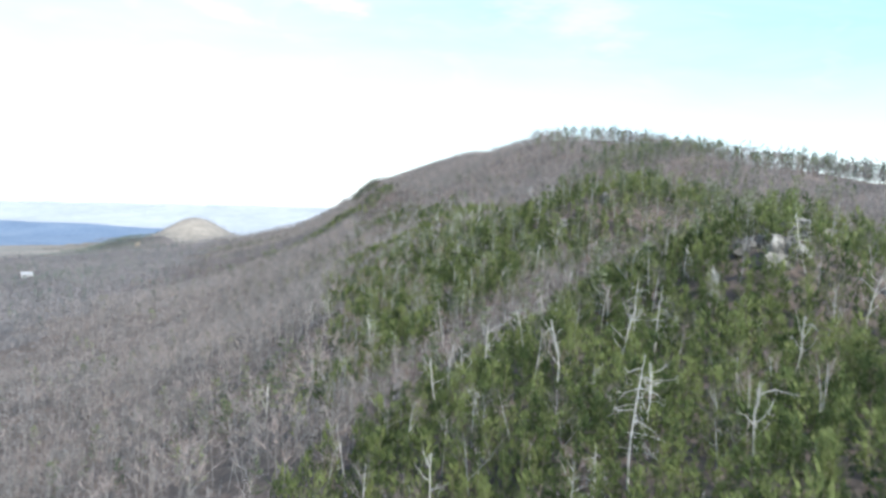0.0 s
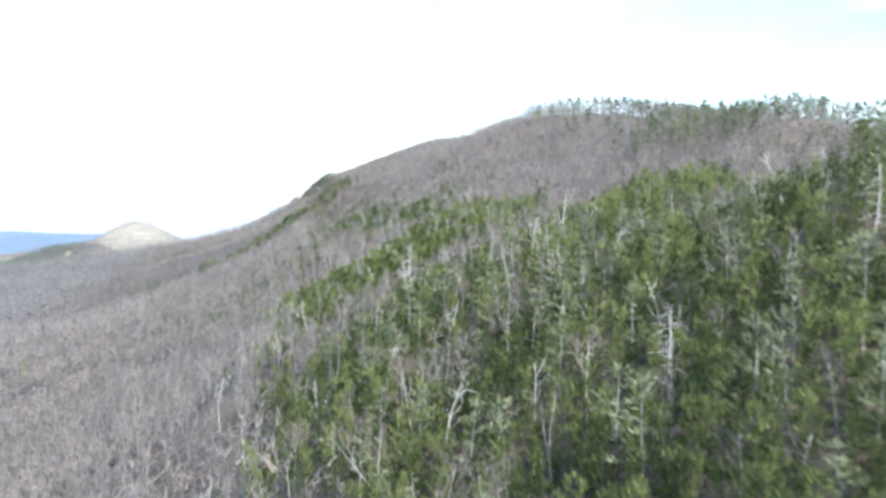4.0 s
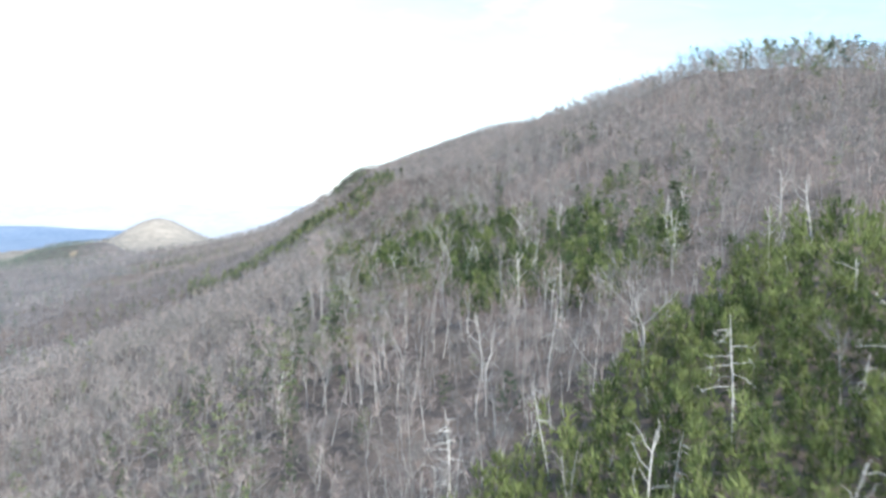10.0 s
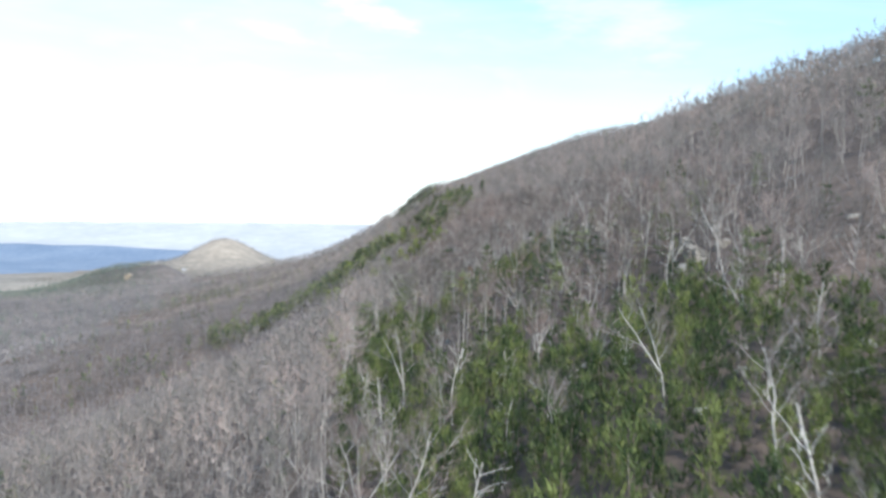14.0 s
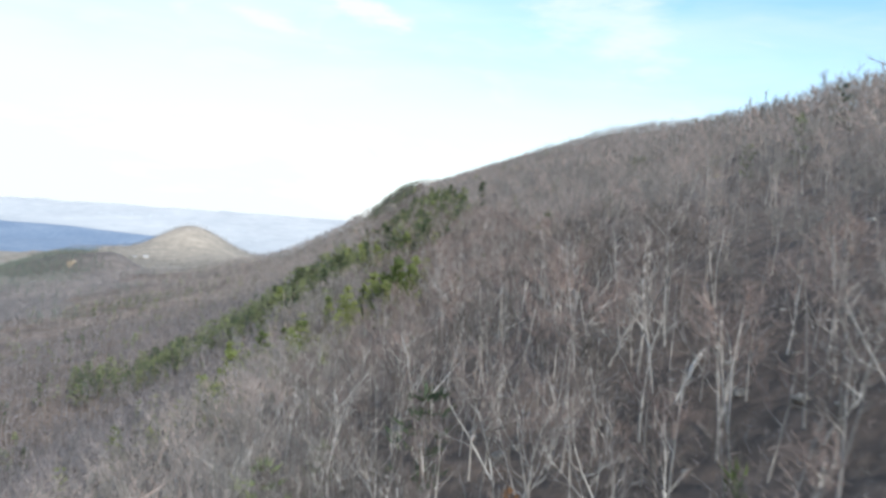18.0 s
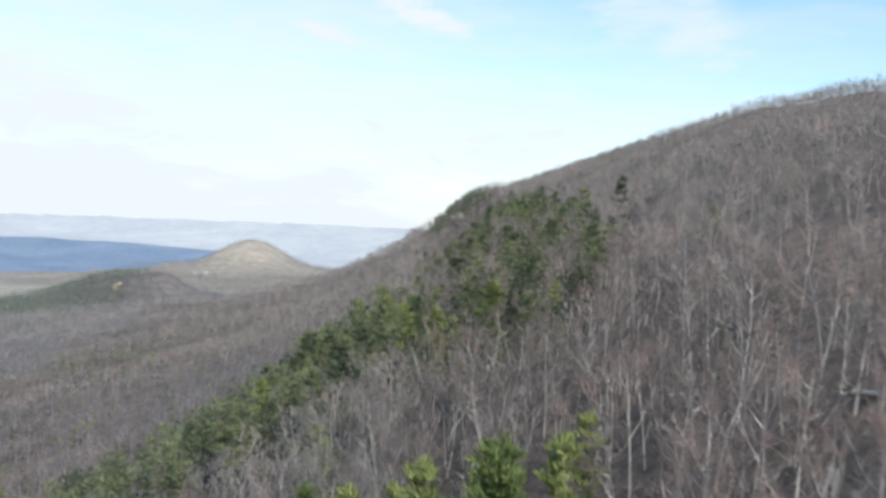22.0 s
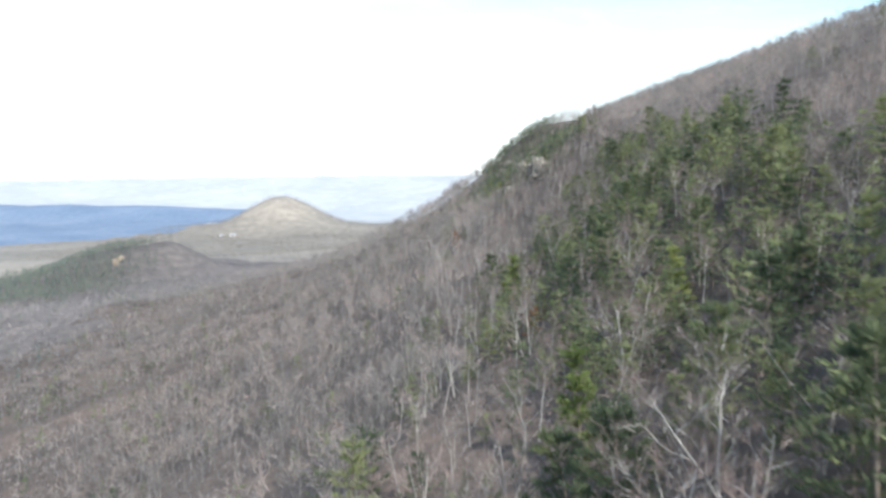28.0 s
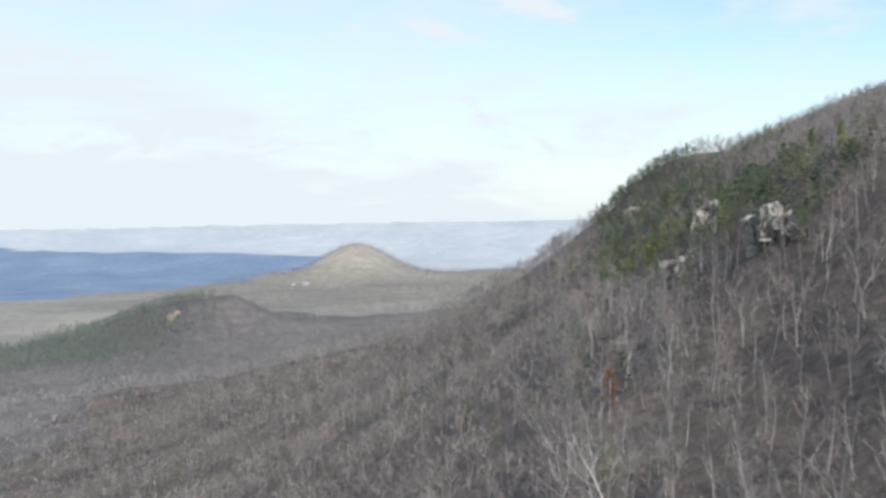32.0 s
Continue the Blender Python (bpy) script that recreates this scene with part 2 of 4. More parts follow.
def wave(x, y, s, seed):
    """Rolling relief of wavelength about s, from -1 to 1."""
    a = np.sin(x / s * 5.1 + seed) * np.cos(y / s * 4.3 + 2.3 * seed) + 0.6 * np.sin((x * 0.8 - y * 0.7) / s * 7.7 + 4 * seed)
    return a / 1.6


def land(x, y):
    """The height of the ground. The flank of the mountain climbs to a crest on the side of +x and falls into a valley on the other."""
    x, y = np.asarray(x, float), np.asarray(y, float)
    flank = smooth_line(y, (-300, 80, 180, 250, 330, 400, 480, 560, 610, 690, 770, 830, 890, 1000, 1120, 1250, 1390, 1440, 1600, 1900, 2300, 2600, 3000),
                        (-24, -11.5, -9, -5, -9.5, -10.5, -7, -4.5, -5, -7, -7, -4.5, 1, 4, 9, 14, 22, 6, -30, -60, -90, -140, -230), 50)
    crest = smooth_line(y, (-300, 100, 200, 300, 380, 450, 510, 570, 650, 750, 850, 950, 1050, 1150, 1300, 1500, 1900, 2100, 2500, 2900),
                        (-22, -4, 7, 17, 26, 28, 34, 47.5, 61, 57, 56, 62, 72, 73.3, 73.6, 79, 74, 20, -76, -160), 50)
    rise = smooth_line(x, (25, 50, 100, 150, 190, 300, 700, 1600, 5000), (0, 0.31, 0.68, 1, 1.02, 0.8, -0.3, -1.2, -1.6), 24)
    fall = smooth_line(x, (-5000, -2000, -900, -450, -240, -140, -60, -15, 0, 25), (-250, -190, -150, -118, -86, -68, -47, -23, -12, 0), 16)
    z = flank + np.where(x > 20, np.where(x > 190, np.maximum(crest - flank, 0), crest - flank) * rise, 0) + np.minimum(fall, 0)
    bottom = np.interp(y, (-500, 1500, 2000, 3100, 3600), (-108, -112, -126, -152, -150)) + 3 * wave(x, y, 260, 1)
    d = (z - bottom) / 30
    z = bottom + 30 * np.where(d > 20, d, np.log1p(np.exp(np.clip(d, -30, 20))))
    z = z + (1.6 * wave(x, y, 60, 2) + 0.7 * wave(x, y, 23, 3)) * np.clip((3200 - y) / 800, 0, 1)
    # lone hill, low knoll and the long ridge behind them
    z += 92 * np.exp(-((np.hypot((x + 567) / 1.1, (y - 3398)) / 125) ** 2))
    z += 42 * np.exp(-(((x + 490) / np.where(x < -490, 85, 100)) ** 2 + ((y - 2095) / 120) ** 2))
    z += 22 * np.exp(-(((x + 415) / 42) ** 2 + ((y - 2095) / 70) ** 2))
    away = np.hypot(x, y)
    plain = smooth_line(away, (3300, 4200, 4600, 4950), (0, 12, 72, 137), 200)
    z = z + np.where(away > 3100, plain, 0)
    z += smooth_line(x, (-3000, -1890, -1450, -1000, -750, -450), (0, 28, 46, 38, 22, 0), 150) * (1 + 0.1 * wave(x, y, 400, 2)) * np.exp(-((y - 3850) / 170) ** 2)
    z += 12 * np.exp(-(((x - 56) / 18) ** 2 + ((y - 107) / 25) ** 2)) + 11.5 * np.exp(-(((x - 64) / 34) ** 2 + ((y - 200) / 26) ** 2))
    z += 8.5 * np.exp(-(((x - 158) / 42) ** 2 + ((y - 432) / 60) ** 2))
    z += 5 * np.exp(-(((x + 62) / 45) ** 2 + ((y - 640) / 55) ** 2)) - 13 * np.exp(-(((x + 95) / 60) ** 2 + ((y - 815) / 105) ** 2))     # a spur, and the hollow behind it
    z += 9 * np.exp(-(((x - 36) / 20) ** 2 + ((y - 1165) / 42) ** 2))
    z += 12 * np.exp(-(((x - 38) / 28) ** 2 + ((y - 1402) / 42) ** 2))
    return z - 7.5


def part(name, data, material, parent=None, label=""):
    """A mesh from a bmesh or from (vertices, faces), linked as one object, under a thing if one is given."""
    me = bpy.data.meshes.new(name)
    if isinstance(data, bmesh.types.BMesh):
        data.to_mesh(me)
        data.free()
    else:
        me.from_pydata(data[0], [], data[1])
    for m in material if isinstance(material, (list, tuple)) else [material]:
        me.materials.append(m)
    ob = new(name, me)
    ob.parent = parent
    return tagged(ob, label)


def soup(name, verts, tris, material, slots=None, tone=None):
    """One object from numpy arrays of corners and triangles. tone: how light each corner's tree is among its kind, from -0.5 to 0.5."""
    me = bpy.data.meshes.new(name)
    me.vertices.add(len(verts))
    me.vertices.foreach_set("co", np.ascontiguousarray(verts, np.float32).ravel())
    me.loops.add(3 * len(tris))
    me.loops.foreach_set("vertex_index", np.ascontiguousarray(tris, np.int32).ravel())
    me.polygons.add(len(tris))
    me.polygons.foreach_set("loop_start", np.arange(0, 3 * len(tris), 3, dtype=np.int32))
    me.polygons.foreach_set("loop_total", np.full(len(tris), 3, np.int32))
    for m in material if isinstance(material, (list, tuple)) else [material]:
        me.materials.append(m)
    if slots is not None:
        me.polygons.foreach_set("material_index", np.ascontiguousarray(slots, np.int32))
    if tone is not None:
        me.attributes.new("tone", "FLOAT", "POINT").data.foreach_set("value", np.ascontiguousarray(tone, np.float32))
    me.update(calc_edges=True)
    return new(name, me)


def steps(knots):
    """Values from knot to knot: (start, spacing), ... , (end, 0)."""
    out = []
    for (a, s), (b, _) in zip(knots, knots[1:]):
        out += list(np.arange(a, b - s * 0.3, s))
    return np.array(out + [knots[-1][0]])


gx = steps([(-4900, 120), (-1600, 40), (-700, 16), (-200, 5), (220, 20), (700, 90), (2500, 200), (4900, 0)])
gy = steps([(-900, 60), (-120, 6), (1560, 14), (2500, 30), (3800, 50), (4950, 0)])
XX, YY = np.meshgrid(gx, gy)
ZZ = land(XX, YY)
nx, ny = len(gx), len(gy)
quad = np.arange(nx * ny).reshape(ny, nx)
a, b, c, d = quad[:-1, :-1].ravel(), quad[:-1, 1:].ravel(), quad[1:, 1:].ravel(), quad[1:, :-1].ravel()
keep = np.hypot(XX, YY).ravel()[a] < 4960
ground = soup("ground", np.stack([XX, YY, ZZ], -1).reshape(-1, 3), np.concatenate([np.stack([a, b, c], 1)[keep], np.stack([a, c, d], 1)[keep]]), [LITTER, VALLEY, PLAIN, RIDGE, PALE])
mx, my = XX.ravel()[a][keep], YY.ravel()[a][keep]
mx, my = np.tile(mx, 2), np.tile(my, 2)
edge = 60 * wave(mx, my, 300, 4)
kind = np.where((mx < -190 + 45 * wave(mx, my, 90, 6)) | (my > 1650), 1, 0)
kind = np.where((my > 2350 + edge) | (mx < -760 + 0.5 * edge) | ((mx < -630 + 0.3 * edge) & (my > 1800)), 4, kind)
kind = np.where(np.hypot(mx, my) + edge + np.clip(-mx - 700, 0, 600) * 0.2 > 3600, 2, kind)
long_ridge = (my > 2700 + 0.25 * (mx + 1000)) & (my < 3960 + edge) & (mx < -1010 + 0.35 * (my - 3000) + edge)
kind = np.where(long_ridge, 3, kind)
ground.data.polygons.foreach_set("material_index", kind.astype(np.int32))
ground.data.polygons.foreach_set("use_smooth", np.ones(len(ground.data.polygons), bool))
tagged(ground, "forested mountain flank and valley under brown leaf litter", "ground", kind="structure")


# ---- trees: templates of height 1, as corners, triangles and a material slot for each ----
class Shape:
    """Collects tubes and slivers."""

    def __init__(self):
        self.v, self.t, self.s, self.n = [], [], [], 0

    def tube(self, path, radii, sides, slot):
        path, radii = np.asarray(path, float), np.asarray(radii, float)
        way = np.gradient(path, axis=0)
        way /= np.linalg.norm(way, axis=1)[:, None] + 1e-9
        side = np.cross(way, (0.31, 0.17, 0.93) if abs(way[0, 2]) < 0.9 else (0.97, 0.2, 0.1))
        side /= np.linalg.norm(side, axis=1)[:, None] + 1e-9
        up = np.cross(side, way)
        ang = np.arange(sides) * 2 * np.pi / sides
        ring = path[:, None] + radii[:, None, None] * (np.cos(ang)[None, :, None] * side[:, None] + np.sin(ang)[None, :, None] * up[:, None])
        k = np.arange(len(path) - 1)[:, None] * sides
        j = np.arange(sides)[None]
        p, q = (k + j).ravel(), (k + (j + 1) % sides).ravel()
        tri = np.concatenate([np.stack([p, q, q + sides], 1), np.stack([p, q + sides, p + sides], 1)])
        self._add(ring.reshape(-1, 3), tri, slot)

    def slivers(self, start, end, width, slot, rng, face=None):
        """Thin pointed blades from start to end, one triangle each, turned at random or broadly towards face."""
        start, end = np.asarray(start, float), np.asarray(end, float)
        turn = rng.normal(size=start.shape)
        if face is not None:
            turn = turn * 0.4 + np.asarray(face) / (np.linalg.norm(face, axis=-1, keepdims=True) + 1e-9)
        across = np.cross(end - start, turn)
        across *= (np.asarray(width) * 0.5 / (np.linalg.norm(across, axis=1) + 1e-9))[:, None]
        v = np.stack([start - across, start + across, end], 1).reshape(-1, 3)
        self._add(v, np.arange(len(v)).reshape(-1, 3), slot)

    def _add(self, v, t, slot):
        self.v.append(v)
        self.t.append(t + self.n)
        self.s.append(np.full(len(t), slot))
        self.n += len(v)

    def done(self):
        return np.concatenate(self.v), np.concatenate(self.t), np.concatenate(self.s)


def bend(rng, start, way, length, points, wander, lift=0.0):
    """A crooked line that sets out along way and turns up (lift over 0) or down."""
    out, d = [np.array(start, float)], np.array(way, float) / np.linalg.norm(way)
    for _ in range(points - 1):
        d = d + rng.normal(size=3) * wander + np.array([0, 0, lift])
        d /= np.linalg.norm(d)
        out.append(out[-1] + d * length / (points - 1))
    return np.array(out)


def bare_template(seed, limbs=10, branches=5, twigs=7, sides=5, girth=0.011, fat=0.0028, low=0.38, forked=False, wide=1.0, light=False, apart=False, crook=0.05, rise=0.3):
    """A leafless broadleaf tree: slot 0 bark, 1 twigs. light: with fewer faces; apart: the trunk and each limb as shapes of their own."""
    rng, s = np.random.default_rng(seed), Shape()
    shapes = [s]
    rings = 4 if light else 7
    stem = bend(rng, (0, 0, -0.03), (rng.normal() * 0.07, rng.normal() * 0.07, 1), 0.9, rings, crook, 0.03)
    s.tube(stem, girth * np.linspace(1.15, 0.3, rings), sides, 0)
    if forked:
        arm = bend(rng, stem[rings // 3], (rng.normal() * 0.5, rng.normal() * 0.5, 1), 0.62, rings - 1, 0.08, 0.1)
        s.tube(arm, girth * np.linspace(0.8, 0.25, rings - 1), sides, 0)
    for i in range(limbs):
        if apart:
            s = Shape()
            shapes.append(s)
        f = low + (0.95 - low) * (i + rng.random()) / limbs
        along = arm if forked and i % 3 == 0 else stem
        g = np.clip(f, 0, 0.999) * (len(along) - 1)
        at = along[int(g)] * (1 - g % 1) + along[int(g) + 1] * (g % 1)
        a = rng.random() * 6.283
        reach = (0.33 - 0.2 * (f - low) / (1 - low)) * rng.uniform(0.7, 1.25) * wide
        limb = bend(rng, at, (math.cos(a), math.sin(a), rng.uniform(0.45, 1.3)), reach, 5, 0.19, 0.13)
        if light:
            s.slivers(limb[:-1:2], limb[2::2] + (limb[2::2] - limb[:-1:2]) * 0.15, np.array([0.0085, 0.0062]), 0, rng)
        else:
            s.tube(limb, np.linspace(0.0038, 0.0012, 5) * girth / 0.011, 3, 0)
        for j in range(branches):
            h = rng.uniform(0.3, 1.0) * 3.999
            b0 = limb[int(h)] * (1 - h % 1) + limb[int(h) + 1] * (h % 1)
            d = limb[int(h) + 1] - limb[int(h)]
            d = d / np.linalg.norm(d) + rng.normal(size=3) * 0.55 + (0, 0, 0.25)
            b1 = bend(rng, b0, d, reach * rng.uniform(0.3, 0.55), 3, 0.2, 0.08)
            if light:
                s.slivers(b1[:1], b1[2:], [fat * 1.6], 1, rng)
            else:
                s.slivers(b1[:-1], b1[1:] + (b1[1:] - b1[:-1]) * 0.1, np.full(2, fat * 1.4), 0, rng)
            k = rng.random((twigs, 1)) * 0.9 + 0.1
            t0 = np.where(k < 0.5, b1[0] + (b1[1] - b1[0]) * k * 2, b1[1] + (b1[2] - b1[1]) * (k * 2 - 1))
            s.slivers(t0, t0 + (d / np.linalg.norm(d) * 0.6 + rng.normal(size=(twigs, 3)) * 0.6 + (0, 0, rise)) * 0.085 * rng.uniform(0.6, 1.3, (twigs, 1)), np.full(twigs, fat * 0.8), 1, rng, t0 - (0, 0, 0.45))
    return [q.done() for q in shapes] if apart else s.done()


def haze_template(seed, twigs, fat, trunk=True):
    """A leafless tree far off: a stem and a loose crown of rising twigs."""
    rng, s = np.random.default_rng(seed), Shape()
    if trunk:
        s.tube([(0, 0, -0.03), (rng.normal() * 0.02, rng.normal() * 0.02, 0.5), (rng.normal() * 0.05, rng.normal() * 0.05, 0.95)], (0.009, 0.007, 0.003), 3, 0)
    a, r, h = rng.random(twigs) * 6.283, np.sqrt(rng.random(twigs)) * 0.27, rng.uniform(0.25, 0.86, twigs)
    r = r * (1.25 - 0.8 * np.abs(h - 0.55))
    p = np.stack([np.cos(a) * r, np.sin(a) * r, h], 1)
    d = np.stack([np.cos(a) * 0.5, np.sin(a) * 0.5, np.full(twigs, 0.55)], 1) + rng.normal(size=(twigs, 3)) * 0.55
    s.slivers(p, p + d * rng.uniform(0.07, 0.19, (twigs, 1)), np.full(twigs, fat), 1, rng, p - (0, 0, 0.4))
    return s.done()


def tufts(s, rng, at, way, count, length, fat, slot, flat=1.0):
    """Needles that stand round a shoot."""
    d = np.asarray(way) * 1.0 + rng.normal(size=(count, 3)) * (0.3 + 0.3 * flat) + (0, 0, 0.3)
    d /= np.linalg.norm(d, axis=1)[:, None]
    p = np.asarray(at) + rng.normal(size=(count, 3)) * length * 0.36 * (1, 1, 0.6 * flat)
    s.slivers(p - d * length * 0.2, p + d * length * rng.uniform(0.7, 1.2, (count, 1)), np.full(count, fat), slot, rng, (p - (0, 0, p[:, 2].mean())) * 2.5 + (0, 0, 0.5 + 0.5 * (flat < 0.8)))


def pine_template(seed, boughs=26, clumps=4, needles=9, sides=5, low=0.35, spread=0.2, length=0.05, fat=0.013, girth=0.011, ragged=0.3, rise=0.0, flat=1.0, apart=False, light=False, whorls=0):
    """A pine: slot 0 bark, 1 needles; apart: trunk and crown as two shapes; whorls: the tiers in which its boughs stand, 0 for a bushy crown."""
    rng, s = np.random.default_rng(seed), Shape()
    stem = bend(rng, (0, 0, -0.03), (rng.normal() * 0.04, rng.normal() * 0.04, 1), 1.0, 6, 0.025, 0.03)
    rings = [0, 3, 5] if light else list(range(6))
    s.tube(stem[rings], girth * np.linspace(1.1, 0.2, 6)[rings], sides, 0)
    trunk = s
    if apart:
        s = Shape()
    for i in range(boughs):
        g = (i + rng.random()) / boughs
        if whorls:
            g = (int(g * whorls) + 0.5 + rng.normal() * 0.13) / whorls
        f = low + (0.97 - low) * min(max(g, 0), 1)
        g = min(f, 0.999) * 5
        at = stem[int(g)] * (1 - g % 1) + stem[int(g) + 1] * (g % 1)
        a = rng.random() * 6.283 if not whorls else i * 2.4 + rng.normal() * 0.4
        top = (f - low) / (1 - low)
        reach = spread * (1.05 - 0.75 * top ** 1.5) * rng.uniform(1 - ragged * 1.6, 1 + ragged)
        bough = bend(rng, at, (math.cos(a), math.sin(a), rng.uniform(-0.1, 0.3) + 0.45 * top + rise), reach, 4, 0.08, 0.09)
        if light:
            s.slivers(bough[:1], bough[2:3], [0.006], 0, rng)
        else:
            s.slivers(bough[:-1], bough[1:], np.linspace(0.006, 0.003, 3), 0, rng)
        for j in range(clumps):
            h = (0.3 + 0.7 * (j + rng.random()) / clumps) * 2.999
            c = bough[int(h)] * (1 - h % 1) + bough[int(h) + 1] * (h % 1) + rng.normal(size=3) * (0.016, 0.016, 0.007)
            d = bough[int(h) + 1] - bough[int(h)]
            tufts(s, rng, c, d / np.linalg.norm(d) + (0, 0, rise), needles, length, fat, 1, flat)
    tufts(s, rng, stem[-1], (0, 0, 1), needles, length * 1.2, fat, 1)
    return [trunk.done(), s.done()] if apart else s.done()


def snag_parts(seed, style):
    """A dead tree of height 1: its trunk and each of its branches as shapes of their own."""
    rng, s = np.random.default_rng(seed), Shape()
    out = []
    tall = 1.0
    stem = bend(rng, (0, 0, -0.04), (rng.normal() * 0.05, rng.normal() * 0.05, 1), tall, 8, 0.03 if style == "whorled" else 0.075, 0.02)
    s.tube(stem, np.linspace(0.0092, 0.0026 if style == "whorled" else 0.005, 8), 6, 0)
    for k in range(6):     # broken spikes at the foot of old whorls
        q = stem[rng.integers(2, 7)]
        a = rng.random() * 6.283
        s.slivers([q], [q + np.array([math.cos(a), math.sin(a), 0.2]) * 0.05], [0.008], 0, rng)
    out.append(s.done())
    count = {"whorled": 15, "crooked": 6, "forked": 7}[style]
    for i in range(count):
        b = Shape()
        f = (0.3 if style == "whorled" else 0.42) + (0.62 if style == "whorled" else 0.5) * (i + rng.random()) / count
        g = min(f, 0.98) * 7
        at = stem[int(g)] * (1 - g % 1) + stem[int(g) + 1] * (g % 1)
        a = rng.random() * 6.283
        if style == "whorled":
            line = bend(rng, at, (math.cos(a), math.sin(a), 0.1), 0.24 * (1.15 - f) + 0.07, 5, 0.12, -0.14)
            thick = 0.0034
        else:
            line = bend(rng, at, (math.cos(a), math.sin(a), 0.7), rng.uniform(0.15, 0.36), 6, 0.22, 0.04)
            thick = 0.005
        b.tube(line, np.linspace(thick, thick * 0.35, len(line)), 3, 0)
        for k in range(5 if style == "whorled" else 6):
            h = rng.uniform(0.3, 0.99) * (len(line) - 1.001)
            q = line[int(h)] * (1 - h % 1) + line[int(h) + 1] * (h % 1)
            w = bend(rng, q, rng.normal(size=3) + (math.cos(a) * 0.6, math.sin(a) * 0.6, -0.4 if style == "whorled" else 0.5), rng.uniform(0.03, 0.1), 3, 0.25)
            b.slivers(w[:-1], w[1:], np.full(2, 0.004), 0, rng)
        out.append(b.done())
    return out


def scatter(name, templates, x, y, height, materials, rng, sink=0.0, squash=0.12):
    """Many trees as one object: each place takes one of the templates, turned, leaning and stretched a little."""
    vs, ts, ss, tones, n = [], [], [], [], 0
    z = land(x, y) - sink
    pick = rng.integers(0, len(templates), len(x))
    for k, (v, t, s) in enumerate(templates):
        i = np.flatnonzero(pick == k)
        if not len(i):
            continue
        a, w = rng.random(len(i)) * 6.283, height[i] * rng.uniform(1 - squash, 1 + squash * 2, len(i))
        lean = rng.normal(size=(2, len(i))) * 0.032
        c, sn = np.cos(a)[:, None], np.sin(a)[:, None]
        up = v[None, :, 2] * height[i][:, None]
        px = (v[None, :, 0] * c - v[None, :, 1] * sn) * w[:, None] + lean[0][:, None] * up + x[i][:, None]
        py = (v[None, :, 0] * sn + v[None, :, 1] * c) * w[:, None] + lean[1][:, None] * up + y[i][:, None]
        vs.append(np.stack([px, py, up + z[i][:, None]], -1).reshape(-1, 3).astype(np.float32))
        ts.append((t[None] + (np.arange(len(i)) * len(v))[:, None, None] + n).reshape(-1, 3).astype(np.int32))
        ss.append(np.tile(s, len(i)))
        tones.append(np.repeat(rng.uniform(-0.5, 0.5, len(i)), len(v)))
        n += len(i) * len(v)
    return soup(name, np.concatenate(vs), np.concatenate(ts), materials, np.concatenate(ss), np.concatenate(tones))


def grid(rng, x0, x1, y0, y1, gap):
    """Places on a jittered grid."""
    x, y = np.meshgrid(np.arange(x0, x1, gap), np.arange(y0, y1, gap))
    x, y = x.ravel() + rng.uniform(-0.48, 0.48, x.size) * gap, y.ravel() + rng.uniform(-0.48, 0.48, x.size) * gap
    return x, y


# ---- what grows where ----
def blob(x, y, cx, cy, rx, ry):
    return 1 - np.hypot((x - cx) / rx, (y - cy) / ry)


def within(x, y, *corners):
    """How far inside a plot of ground, in metres; under 0 outside it."""
    x, y = np.asarray(x, float), np.asarray(y, float)
    odd, near = np.zeros(x.shape, bool), np.full(x.shape, 1e9)
    for (ax, ay), (bx, by) in zip(corners, corners[1:] + corners[:1]):
        odd ^= ((ay > y) != (by > y)) & (x < (bx - ax) * (y - ay) / (by - ay + 1e-9) + ax)
        k = np.clip(((x - ax) * (bx - ax) + (y - ay) * (by - ay)) / ((bx - ax) ** 2 + (by - ay) ** 2), 0, 1)
        near = np.minimum(near, np.hypot(x - ax - k * (bx - ax), y - ay - k * (by - ay)))
    return np.where(odd, near, -near)


def thicket(x, y):
    """Over 0 where young pines stand close: the sunny spurs of the first half."""
    e = 6 * wave(x, y, 22, 5)
    a = np.minimum(np.minimum(98 + 0.8 * x - y, y + 40), np.minimum(x + 8, 92 - x))
    b = np.minimum(np.minimum(y - 124 - 0.8 * x, 205 + 0.8 * x - y), np.minimum(x + 4, 104 - x)) - 2 + 1.3 * e
    c = np.minimum(np.minimum(254 + 1.1 * x - y, y - 204 - 0.8 * x), np.minimum(x + 4, 96 - x))
    d = np.minimum(np.minimum(y - 276 - x, 374 + 0.75 * x - y), np.minimum(x + 0.25 * (y - 330) * (y > 330) + 6, 62 - x)) - 2 + 0.8 * e
    f = within(x, y, (36, 418), (52, 430), (51, 470), (43, 482), (42, 532), (30, 546), (14, 562), (8, 548), (10, 500), (18, 472), (26, 438)) + 5 * wave(x, y, 26, 9) - 1
    g = within(x, y, (5, 548), (15, 556), (16, 622), (8, 628)) + 3 * wave(x, y, 20, 3)
    return np.maximum(np.maximum.reduce([a, b, c, d]) + 0.6 * e, np.maximum(f, g))


def stand(x, y, share, *corners):
    """The share of pines in a stand, thinning over some metres at its uneven edge."""
    return share * np.clip((within(x, y, *corners) + 4 * wave(x, y, 24, 6)) / 5 + 0.4, 0, 1)


